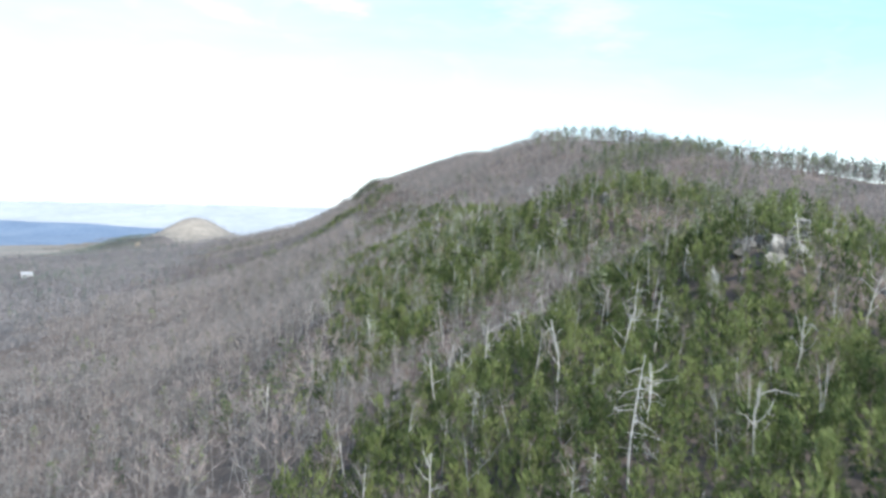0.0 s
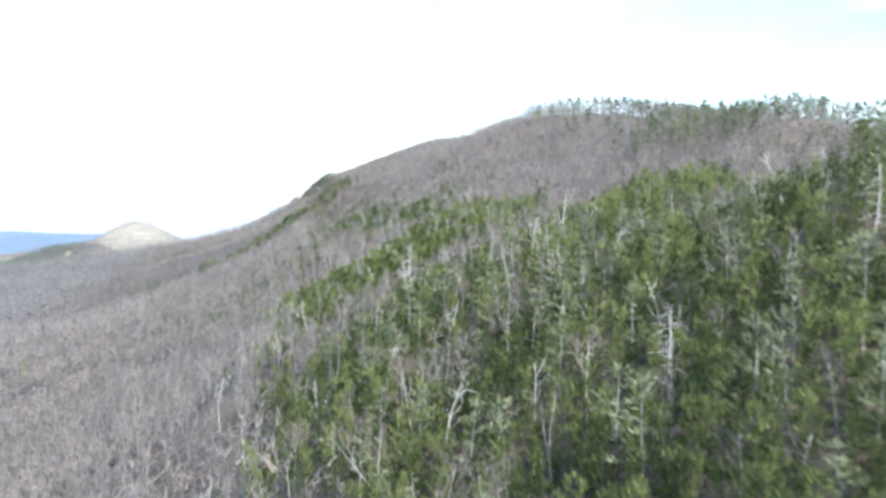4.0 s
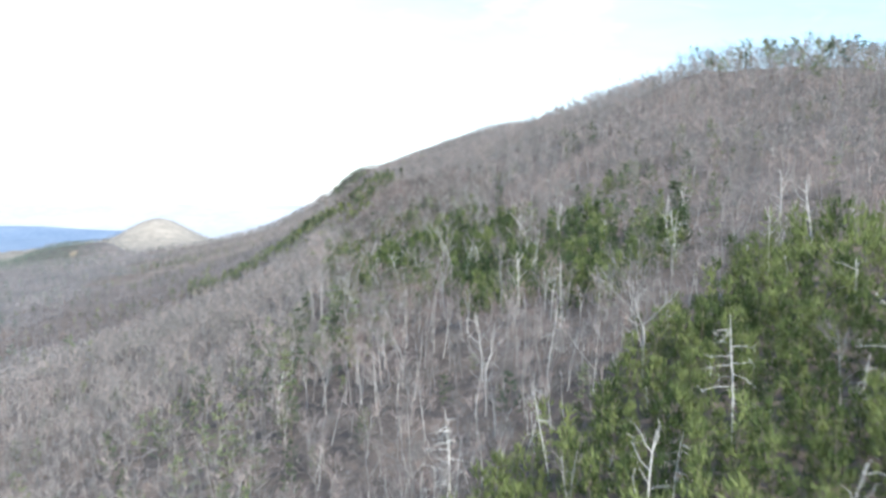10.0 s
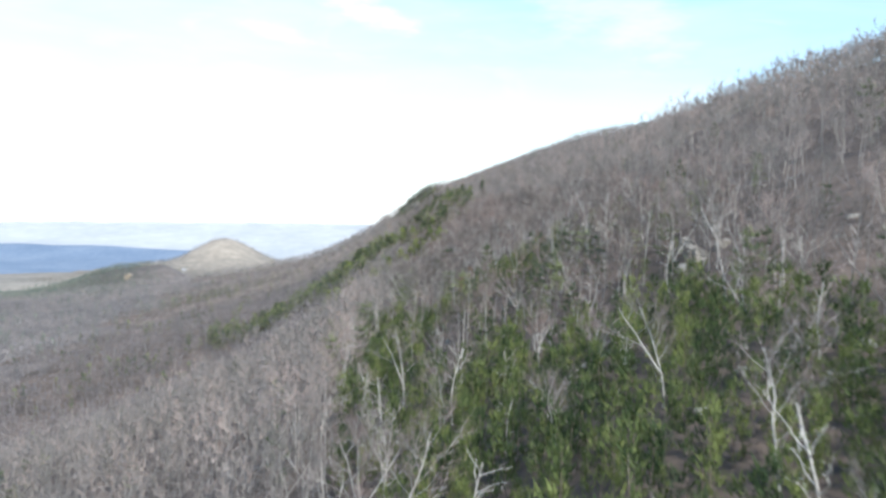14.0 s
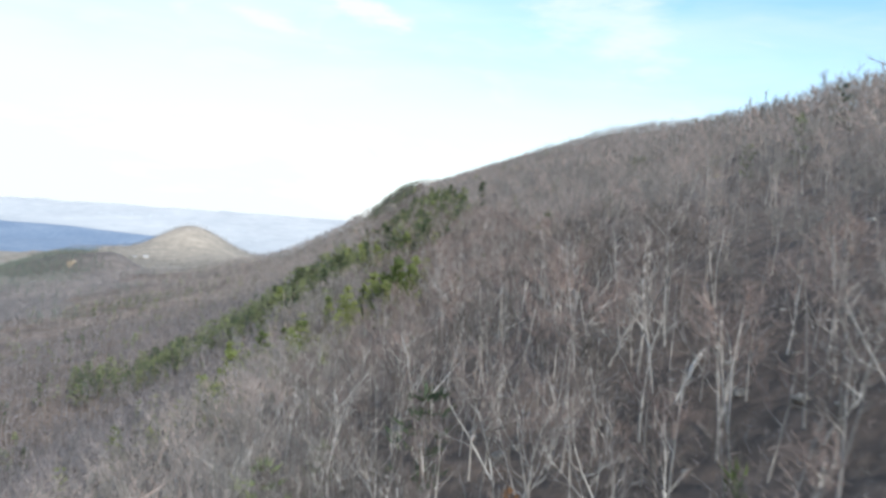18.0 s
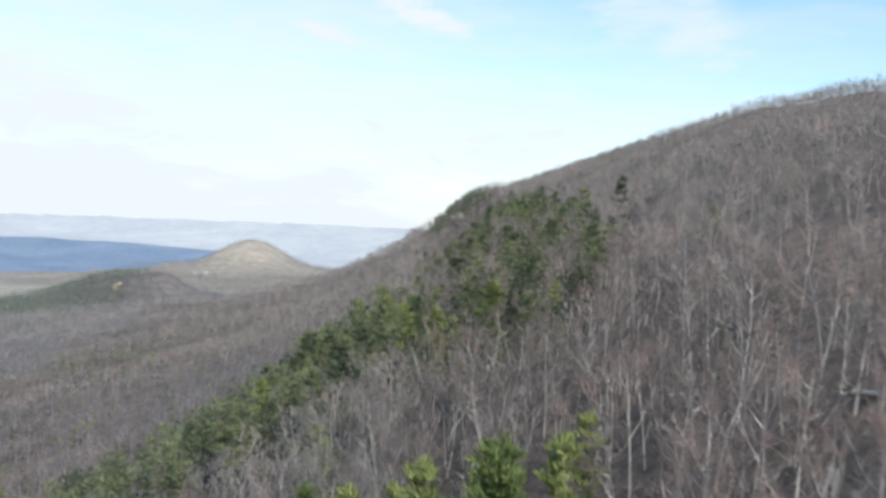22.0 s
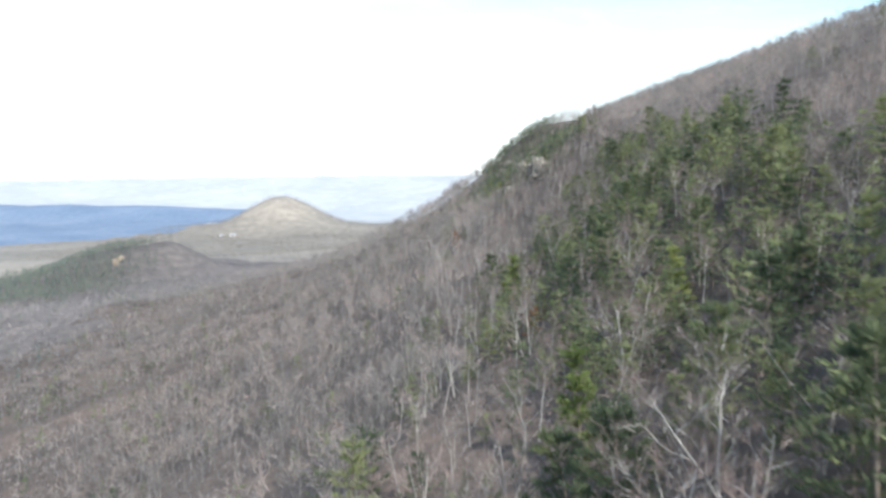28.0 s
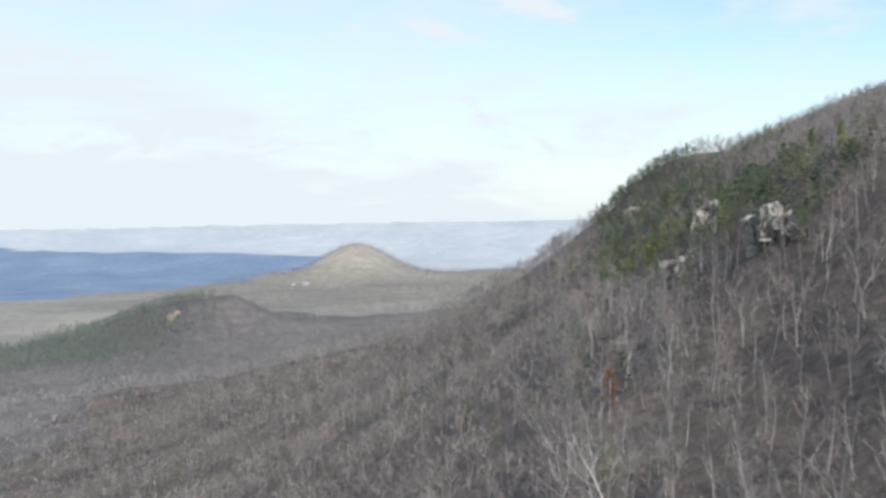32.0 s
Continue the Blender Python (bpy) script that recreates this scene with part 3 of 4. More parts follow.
def pinewood(x, y):
    """From 0 to 1: how many of the trees are pines."""
    x, y = np.asarray(x, float), np.asarray(y, float)
    return np.clip(np.maximum.reduce([
        np.where((x < 12) & (y > 700), 0.05 + 0.09 * np.clip(wave(x, y, 70, 4) * 2, 0, 1), 0.03),
        stand(x, y, 0.3, (-40, 420), (-8, 395), (6, 410), (24, 500), (18, 520), (-30, 460)),
        stand(x, y, 0.3, (24, 560), (40, 540), (48, 560), (30, 590)),
        0.2 * np.clip((thicket(x, y) + 8) / 8, 0, 1) * (y > 430),
        stand(x, y, 0.5, (34, 432), (46, 434), (72, 458), (76, 480), (60, 502), (42, 474)),
        stand(x, y, 0.4, (-18, 502), (-4, 468), (10, 442), (17, 452), (6, 502)),
        stand(x, y, 0.5, (70, 556), (80, 552), (84, 572), (72, 576)),
        stand(x, y, 0.34, (21, 752), (28, 762), (30, 782), (20, 800), (6, 802), (9, 784), (14, 760)),     # yellow-green, down the slope
        stand(x, y, 0.38, (12, 760), (5, 802), (-20, 808), (-36, 762), (-26, 746)),
        stand(x, y, 0.66, (54, 960), (51, 894), (47, 858), (41, 832), (29, 826), (18, 834), (14, 868), (18, 900), (21, 930), (27, 978), (44, 992)),     # the great dark stand
        stand(x, y, 0.78, (20, 838), (10, 846), (-12, 856), (-40, 872), (-86, 880), (-86, 904), (-40, 914), (0, 930), (16, 936), (20, 900)),
        stand(x, y, 0.6, (53, 980), (56, 1060), (50, 1104), (40, 1116), (31, 1092), (25, 1068), (14, 1058), (10, 1042), (8, 1000), (14, 972), (30, 970)),
        stand(x, y, 0.85, (34, 1124), (41, 1150), (47, 1200), (49, 1300), (52, 1420), (14, 1420), (8, 1230), (15, 1184), (21, 1152)),     # the nose
        0.6 * np.clip(blob(x, y, 84, 190, 36, 70) * 3, 0, 1),
        0.4 * np.clip(blob(x, y, 130, 330, 40, 130) * 3, 0, 1),
        0.6 * np.clip(blob(x - 0.9 * (y - 190), y, 42, 190, 62, 62) * 3, 0, 1),
        0.75 * np.clip(blob(x, y, -525, 1940, 120, 260) * 3 + 0.6 * wave(x, y, 90, 3), 0, 1),
        0.45 * np.clip(wave(x, y, 260, 7) * 3 - 1.3, 0, 1)]), 0, 1)


BARE_NEAR = [bare_template(s, limbs=9, branches=5, twigs=6, forked=s % 3 == 0, sides=3, light=True, fat=0.0042, girth=0.0098, low=0.42, wide=1.15, crook=0.055) for s in range(11, 18)]
BARE_MID = [bare_template(s, limbs=6, branches=3, twigs=5, sides=3, fat=0.0115, girth=0.0075, low=0.3, light=True, wide=1.6, rise=0.08) for s in range(21, 27)]
BARE_FAR = [haze_template(s, 26, 0.032) for s in range(31, 37)]
BARE_DIM = [haze_template(s, 21, 0.048, trunk=False) for s in range(37, 41)]
BARE_VALLEY = [haze_template(s, 12, 0.07, trunk=False) for s in range(41, 47)]
BRUSH = [haze_template(s, 12, 0.055, trunk=False) for s in range(96, 100)]
SAPLING = [haze_template(s, 20, 0.022, trunk=False) for s in range(91, 96)]
PINE_NEAR = [pine_template(s, light=True, low=0.2, boughs=20, clumps=3, needles=6, sides=3, fat=0.018, length=0.062, spread=0.26, flat=0.4, whorls=6) for s in range(51, 55)]
PINE_MID = [pine_template(s, light=True, low=0.16, boughs=13, clumps=3, needles=4, sides=3, fat=0.023, length=0.07, spread=0.24, flat=0.5, whorls=5) for s in range(61, 65)]
PINE_FAR = [pine_template(s, light=True, low=0.2, boughs=8, clumps=1, needles=5, sides=3, fat=0.05, length=0.1, spread=0.22) for s in range(71, 74)]
YOUNG_FINE = [pine_template(s, light=True, boughs=13, clumps=3, needles=4, sides=3, low=0.06, spread=0.25, length=0.11, fat=0.022, ragged=0.3, rise=0.6) for s in range(87, 91)]
YOUNG_NEAR = [pine_template(s, light=True, boughs=9, clumps=2, needles=4, sides=3, low=0.08, spread=0.22, length=0.16, fat=0.033, ragged=0.3, rise=0.7) for s in range(81, 87)]
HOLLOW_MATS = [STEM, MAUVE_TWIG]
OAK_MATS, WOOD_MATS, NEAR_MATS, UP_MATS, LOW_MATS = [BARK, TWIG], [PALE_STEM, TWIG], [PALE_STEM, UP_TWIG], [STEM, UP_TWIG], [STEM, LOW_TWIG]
PINE_MATS, YOUNG_MATS = [PBARK, PINE], [PBARK, YOUNG]


def thing_of(name, shapes, height, materials, label, category, group, names, tone=0.0):
    """A tree as an Empty at its foot, with its shapes as parts, scaled to height."""
    root = new(name)
    for k, (v, t, s) in enumerate(shapes):
        ob = soup(names[min(k, len(names) - 1)], v * height, t, materials, s, np.full(len(v), tone))
        ob.parent = root
    return tagged(root, label, category, group)


def plant(root, x, y, rng, big=1.0, sink=0.1, lean=0.04):
    """A copy of a tree at a place on the ground."""
    z = float(land(x, y)) - sink
    c = copy_thing(root, pose(x, y, z, rng.normal() * lean * 57, rng.normal() * lean * 57, rng.random() * 360))
    c.scale = (big * rng.uniform(0.92, 1.1),) * 2 + (big,)
    return c


rng = np.random.default_rng(5)
CLIFFS = [(27, 1141), (24, 1182), (19, 1170), (28, 1196), (26, 1340), (50, 104), (49, 189), (57, 192), (42, 590)]
HELD = [(x - k * 1.2 + j, y - k * 2.6) for x, y in CLIFFS for k in range(3) for j in (-2, 0, 2)]     # places of single trees, and strips cleared before the rocks to open the camera's view
ROOM = len(HELD)


def free(x, y, gap):
    if not HELD:
        return np.ones(np.shape(x), bool)
    h = np.array(HELD)
    ok = np.ones(len(x), bool)
    for i in range(0, len(x), 4000):
        ok[i:i + 4000] = (np.hypot(x[i:i + 4000, None] - h[None, :, 0], y[i:i + 4000, None] - h[None, :, 1]) > gap).all(1)
    return ok


def grown(y):
    """Trees stand taller along the middle of the flank."""
    return np.interp(y, (440, 560, 620, 860, 950, 1020), (1.0, 1.15, 1.28, 1.25, 1.0, 0.84))


# dead trees that stand out, by place and height of the top
SNAGS = [(32.8, 88.5, -7.3, 0), (16.5, 97.2, -12.3, 2), (21.7, 85.4, -10.3, 1), (25.9, 76.5, -13.8, 3), (23.6, 78.4, -14.5, 3), (41.7, 95.5, -6.1, 5),
         (17.4, 261.8, -8.9, 5), (25.9, 247.9, -2.8, 0), (39.6, 257.1, 2.0, 1), (35.6, 247.7, -0.7, 3), (23.8, 252.9, -5.4, 0), (19.3, 243.1, -9.0, 4),
         (31.3, 378.0, -5.4, 5), (25.4, 373.0, -11.4, 3), (16.3, 368.8, -15.7, 0), (13.1, 408.2, -19.0, 4), (38.3, 371.5, -2.8, 2), (21.8, 370.2, -14.6, 3)]
GHOSTS = [(29.3, 469.8, -5.6, 2), (24.6, 466.0, -8.2, 1), (23.4, 895.4, 3.1, 0), (26.2, 887.8, 3.6, 3), (23.5, 891.1, -0.1, 1)]
WHITE = [(31.5, 394.4, -4.0), (20.5, 404.9, -9.6), (35.8, 488.0, -0.1), (30.0, 499.8, -2.5), (28.3, 484.5, -5.6), (24.1, 475.9, -8.8),
         (22.7, 475.4, -11.0), (30.8, 688.2, 2.5), (39.0, 663.7, 9.4), (37.2, 686.7, 6.4), (35.8, 676.0, 3.0), (31.0, 842.6, 3.3),
         (39.0, 812.2, 6.3), (27.9, 906.8, 4.8), (3.2, 1088.1, 3.5), (-1.5, 1100.3, 0.9), (11.4, 1121.5, 5.6), (46.5, 367.3, -0.7)]

SPARS = [(42, 94, -5.5, 1), (24, 80, -14.6, 4), (21, 61, -9.9, 3), (12, 73, -20.2, 2), (49, 91, -7.3, 1), (50, 269, -2.2, 0), (17, 372, -15.4, 0),
         (29, 386, -12.3, 4), (24, 380, -15.3, 2), (22, 415, -10, 1), (27, 348, -12.3, 0), (13, 362, -18.8, 4), (45, 387, -2.5, 2)]
CROOKED = [(28, 599, 1.7), (32, 594, -1.2), (38, 600, 3.9), (20, 643, -7.4), (15, 642, -10.1), (39, 641, 4), (43, 537, 3.7), (40, 519, 2.7), (35, 509, -3.5),
           (28, 527, -4.1), (16, 537, -10.4), (30, 518, -5.9), (41, 478, -2.4), (25, 480, -7.6), (32, 477, -5.5), (36, 509, -1.8), (40, 736, 1.5), (38, 739, 0.2),
           (34, 796, 2.7), (34, 767, -1.3), (30, 766, -3.7), (36, 743, -1.1), (21, 1063, 2.5), (16, 1062, 0), (14, 1074, 1.4), (-3, 1089, -9.5), (3, 1110, -1.3)]


def dead_tree(seed, style, height):
    root = new("dead_tree")
    for k, (v, t, s) in enumerate(snag_parts(seed, style)):
        ob = soup("trunk" if k == 0 else "branch", v * height, t, DEAD)
        ob.parent = root
    words = {"whorled": "bleached dead pine with drooping bare branches above green thicket",
             "crooked": "grey-white dead tree with a crooked trunk and broken limbs", "forked": "pale dead tree with a few rising curved limbs"}
    return tagged(root, words[style], "dead tree", "dead trees on the slope")


STYLES = ("whorled", "crooked", "forked", "whorled", "crooked", "whorled")
snags = [dead_tree(100 + i, s, 10.0) for i, s in enumerate(STYLES)]
for x, y, top, style in SNAGS + SPARS + GHOSTS:
    h = min(12.0, max(3.0, top - float(land(x, y))))
    plant(snags[style], x, y, rng, h / 10, lean=0.02)
    HELD.append((x, y))
sx, sy = grid(rng, -12, 62, 40, 570, 9.5)
for i in rng.permutation(len(sx)):
    x, y = sx[i], sy[i]
    if (thicket(x, y) > -6 or rng.random() < 0.12) and len(HELD) - ROOM < 250 and rng.random() < (0.78 if y < 430 else 0.95):
        plant(snags[rng.integers(0, 6) if y < 430 else (1, 2, 4)[rng.integers(0, 3)]], x, y, rng, rng.uniform(0.45, 0.85), lean=0.09)
        HELD.append((x, y))
for s in snags:
    for o in (*s.children_recursive, s):
        bpy.data.objects.remove(o)

# leafless trees that the flight passes nearest
oak_words = ["leafless grey oak with spreading crooked limbs on littered slope", "slender leafless hardwood with pale straight trunk and fine twigs", "leafless hardwood with a low-forked pale trunk among woods"]
oaks = [thing_of("bare_tree", bare_template(200 + i, limbs=9, branches=9, twigs=11, fat=0.003, apart=True, crook=(0.15, 0.05, 0.08)[i % 3], girth=(0.0098, 0.0086, 0.0092)[i % 3], forked=i % 3 == 2, wide=(1.55, 0.9, 1.15)[i % 3], low=(0.26, 0.5, 0.36)[i % 3]), 12.0,
                 OAK_MATS, oak_words[i % 3], "tree", "leafless trees on the slope", ("trunk", "limb")) for i in range(6)]
for x, y, top in WHITE + CROOKED:
    h = min(12.0, max(4.0, top - float(land(x, y)) + 1))
    plant(oaks[3 * rng.integers(0, 2)], x, y, rng, h / 12)
    HELD.append((x, y))
count = len(WHITE + CROOKED)
ox, oy = grid(rng, 12, 44, 430, 1130, 6.6)
share, close = pinewood(ox, oy), thicket(ox, oy)
for i in rng.permutation(len(ox)):
    x, y = ox[i], oy[i]
    if count < 300 and rng.random() > share[i] and blob(x, y, 26, 604, 16, 30) < 0 and not (x < 30 and 738 < y < 786) and (close[i] < -2 or rng.random() < 0.4) and free(np.array([x]), np.array([y]), 2.5)[0]:
        plant(oaks[rng.integers(0, 6)], x, y, rng, rng.uniform(0.5, 0.85) * grown(y))
        HELD.append((x, y))
        count += 1
for s in oaks:
    for o in (*s.children_recursive, s):
        bpy.data.objects.remove(o)

# oaks that keep their dead leaves
RUSSET = surface("dead_oak_leaves", [(0.16, 0.085, 0.045), (0.25, 0.135, 0.07), (0.34, 0.19, 0.10)], 0.4, bump=0, per_piece=0.3, translucent=0.25)
russet = thing_of("russet_oak", pine_template(320, boughs=18, clumps=4, needles=9, apart=True, fat=0.02, length=0.05, low=0.3, spread=0.26, flat=0.8), 6.0, [BARK, RUSSET],
                  "small oak still holding russet dead leaves among bare trees", "tree", "oaks with dead leaves", ("trunk", "crown"))
for x, y, big in ((5, 1121, 1.0), (23, 608, 0.7), (22, 836, 0.8), (7, 885, 0.7), (18, 920, 0.8), (-20, 857, 0.9), (17, 1003, 0.8), (16, 1027, 0.7), (27, 640, 0.6), (33, 700, 0.6)):
    plant(russet, x, y, rng, big)
    HELD.append((x, y))
for o in (*russet.children_recursive, russet):
    bpy.data.objects.remove(o)

# pines
pines = [thing_of("pine_tree", pine_template(300 + i, boughs=34, clumps=5, needles=12, apart=True, fat=0.0098, length=0.05, flat=0.35, low=0.12 + 0.08 * (i % 3), spread=0.25 + 0.04 * (i % 2), whorls=7 + i % 3), 11.0, [PBARK, OLIVE_PINE],
                  "dark green pine with layered ragged boughs among leafless trees", "pine tree", "pines on the slope", ("trunk", "crown"), -0.45 + 0.23 * i) for i in range(5)]
bright = [thing_of("pine_tree", pine_template(340 + i, boughs=34, clumps=5, needles=14, apart=True, fat=0.0145, length=0.045, low=0.06, spread=0.19, flat=0.5, rise=0.12, whorls=10), 11.0, [PBARK, BRIGHT],
                   "tall bright yellow-green pine standing among leafless trees", "pine tree", "pines on the slope", ("trunk", "crown"), -0.35 + 0.35 * i) for i in range(3)]
TALL = [(18.2, 778, 13), (23.3, 767.5, 12.3), (26.5, 771, 11), (25.4, 761, 11.5), (20.4, 769, 11), (15.5, 784, 10.5), (12, 778, 10.5), (14.5, 771, 9.5), (9, 784, 9),
        (2.7, 786, 8.5), (-3, 783, 8), (5, 779, 8), (-8, 791, 8), (22.4, 777, 11.5), (26, 733, 6.5), (29, 778, 9), (19, 788, 10), (-14, 788, 7.5), (-1, 793, 7.5)]
sunny = lambda x, y: (y > 735) & (y < 808) & (x < 36)     # noqa: E731
for x, y, h in TALL:
    plant(bright[rng.integers(0, 3)], x, y, rng, h / 11)
    HELD.append((x, y))
count = len(TALL)
ox, oy = grid(rng, -14, 62, 425, 1270, 4.6)
share = pinewood(ox, oy)
for i in rng.permutation(len(ox)):
    x, y = ox[i], oy[i]
    if count < 300 and share[i] > 0.3 and rng.random() < share[i] and free(np.array([x]), np.array([y]), 2.6)[0]:
        kind = bright[rng.integers(0, 3)] if sunny(x, y) or rng.random() < (0.45 if x < 26 and y > 960 else 0.3 if x < 16 else 0.1) else pines[rng.integers(0, 5)]
        plant(kind, x, y, rng, rng.uniform(0.5, 0.95) * grown(y) * (0.7 if y > 1105 or y < 520 else 1.0))
        HELD.append((x, y))
        count += 1
for x, y, h in ((35.7, 275.2, 10.0), (12, 92, 5.5), (44, 178, 7.5), (36, 172, 7), (52, 205, 7), (26, 160, 6.5), (40, 150, 6.5), (30, 195, 6.5), (55, 165, 6.5)):
    plant(pines[2 + int(x) % 3], x, y, rng, h / 11)
    HELD.append((x, y))
for s in pines + bright:
    for o in (*s.children_recursive, s):
        bpy.data.objects.remove(o)

# young pines of the thickets
young = [thing_of("young_pine", pine_template(400 + i, boughs=20, clumps=3, needles=6, sides=4, low=0.06, spread=0.22, length=0.11, fat=0.015, ragged=0.3, rise=0.65, apart=True), 5.0, YOUNG_MATS,
                  "bushy bright green young pine in a dense thicket", "young pine", "young pines on the spurs", ("trunk", "crown"), -0.4 + 0.27 * i) for i in range(4)]
count = 0
ox, oy = grid(rng, 4, 46, 50, 410, 3.4)
close = thicket(ox, oy)
for i in rng.permutation(len(ox)):
    x, y = ox[i], oy[i]
    if count < 300 and close[i] > 1 and free(np.array([x]), np.array([y]), 0.8)[0]:
        plant(young[rng.integers(0, 4)], x, y, rng, rng.uniform(0.6, 1.0))
        HELD.append((x, y))
        count += 1
for s in young:
    for o in (*s.children_recursive, s):
        bpy.data.objects.remove(o)

# ---- the woods beyond counting ----
def foot(x, y):
    """Where the flank runs out into the valley woods."""
    return -170 + 45 * wave(x, y, 110, 5) + 10 * wave(x, y, 23, 2)


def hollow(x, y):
    """Over 0 in the hollow, whose woods take a mauve twig colour for haze and shade."""
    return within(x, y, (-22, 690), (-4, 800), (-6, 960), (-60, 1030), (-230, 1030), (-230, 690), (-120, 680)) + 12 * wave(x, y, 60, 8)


def woods(name, templates, box, gap, height, materials, label, choose, rng, hold=2.0, category="woods"):
    x, y = grid(rng, *box, gap)
    ok = choose(x, y)
    x, y = x[ok], y[ok]
    if hold:
        ok = free(x, y, hold)
        x, y = x[ok], y[ok]
    low = np.where((y > 1150) & (x < 110) & (name == "pine_woods"), 0.85, 1.0)     # pines on the nose kept lower, to fit the skyline in view
    ob = scatter(name, templates, x, y, rng.uniform(*height, len(x)) * low * (grown(y) if height[1] > 7 else 1.0), materials, rng)
    return tagged(ob, label, category, kind="stuff")


def some(p):
    return rng.random(np.shape(p)) < p


def close_by(x, y):
    """The thickets that the flight passes nearest."""
    return (x > 2) & (x < 48) & (y > 45)


woods("young_pine_thicket", YOUNG_NEAR, (-12, 100, 20, 432), 2.25, (2.0, 5.8), YOUNG_MATS, "dense thicket of bright green young pines on spurs", lambda x, y: (thicket(x, y) > 0) & ~close_by(x, y), rng, 0.9, "thicket")
woods("young_pine_thicket", YOUNG_FINE, (0, 50, 40, 432), 1.55, (2.2, 5.2), YOUNG_MATS, "dense thicket of bushy green young pines between snags", lambda x, y: (thicket(x, y) > 0) & close_by(x, y), rng, 0.9, "thicket")
woods("leafless_woods", BARE_NEAR, (0, 100, 60, 260), 6.2, (4.5, 8), OAK_MATS, "thin grey leafless trees standing in the pine thicket", lambda x, y: thicket(x, y) > 0, rng, 1.5)
woods("leafless_woods", BARE_NEAR, (0, 80, 260, 420), 12.0, (4.5, 7.5), OAK_MATS, "thin grey leafless trees standing in the pine thicket", lambda x, y: thicket(x, y) > 0, rng, 1.5)
woods("leafless_woods", BARE_NEAR, (0, 80, 80, 420), 3.6, (3.0, 5.4), OAK_MATS, "pale crooked leafless trees crowding the gullies", lambda x, y: (thicket(x, y) < 0) & (thicket(x, y) > -14) & (y < 425), rng, 1.2)
woods("pine_woods", PINE_NEAR, (6, 104, 110, 262), 6.4, (5, 8), [BARK, PALE_PINE], "pale green slender pines rising over the thicket", lambda x, y: thicket(x, y) > -5, rng, 1.5)
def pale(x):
    """The share of trees in the twig tone paled for haze, which grows down the slope."""
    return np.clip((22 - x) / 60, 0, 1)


WOODS = [  # templates, box, box left out, spacing, heights, materials, pale share wanted
    (BARE_NEAR, PINE_NEAR, (16, 46, 420, 1190), (0, 0, 0, 0), 3.6, (5.2, 9), WOOD_MATS, 0),
    (BARE_NEAR, PINE_NEAR, (2, 16, 420, 1190), (0, 0, 0, 0), 3.9, (5.2, 9), NEAR_MATS, 0),
    (BARE_NEAR, PINE_NEAR, (0, 62, 90, 420), (0, 0, 0, 0), 3.5, (3.2, 6.4), NEAR_MATS, 0),
    (BARE_NEAR, PINE_NEAR, (46, 72, 430, 1120), (0, 0, 0, 0), 4.2, (4.6, 7.4), UP_MATS, 0),
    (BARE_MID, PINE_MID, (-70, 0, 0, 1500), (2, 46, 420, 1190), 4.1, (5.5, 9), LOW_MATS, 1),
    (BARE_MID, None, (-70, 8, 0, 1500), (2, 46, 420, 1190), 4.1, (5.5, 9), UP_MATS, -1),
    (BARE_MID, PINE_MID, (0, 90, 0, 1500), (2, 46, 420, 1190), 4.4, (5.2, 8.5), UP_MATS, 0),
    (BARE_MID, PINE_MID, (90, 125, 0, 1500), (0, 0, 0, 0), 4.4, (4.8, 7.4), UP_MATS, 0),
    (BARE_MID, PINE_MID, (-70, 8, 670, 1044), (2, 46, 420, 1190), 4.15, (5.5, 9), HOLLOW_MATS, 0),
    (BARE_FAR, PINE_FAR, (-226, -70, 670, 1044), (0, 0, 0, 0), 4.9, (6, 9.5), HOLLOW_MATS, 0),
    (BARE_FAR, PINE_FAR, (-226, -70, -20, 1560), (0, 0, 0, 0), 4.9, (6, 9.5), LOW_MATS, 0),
    (BARE_FAR, PINE_FAR, (125, 165, -20, 1950), (0, 0, 0, 0), 4.3, (4.8, 7.4), UP_MATS, 0),
    (BARE_FAR, PINE_FAR, (-60, 125, 1500, 1950), (0, 0, 0, 0), 5.0, (5.5, 8.5), UP_MATS, 0)]
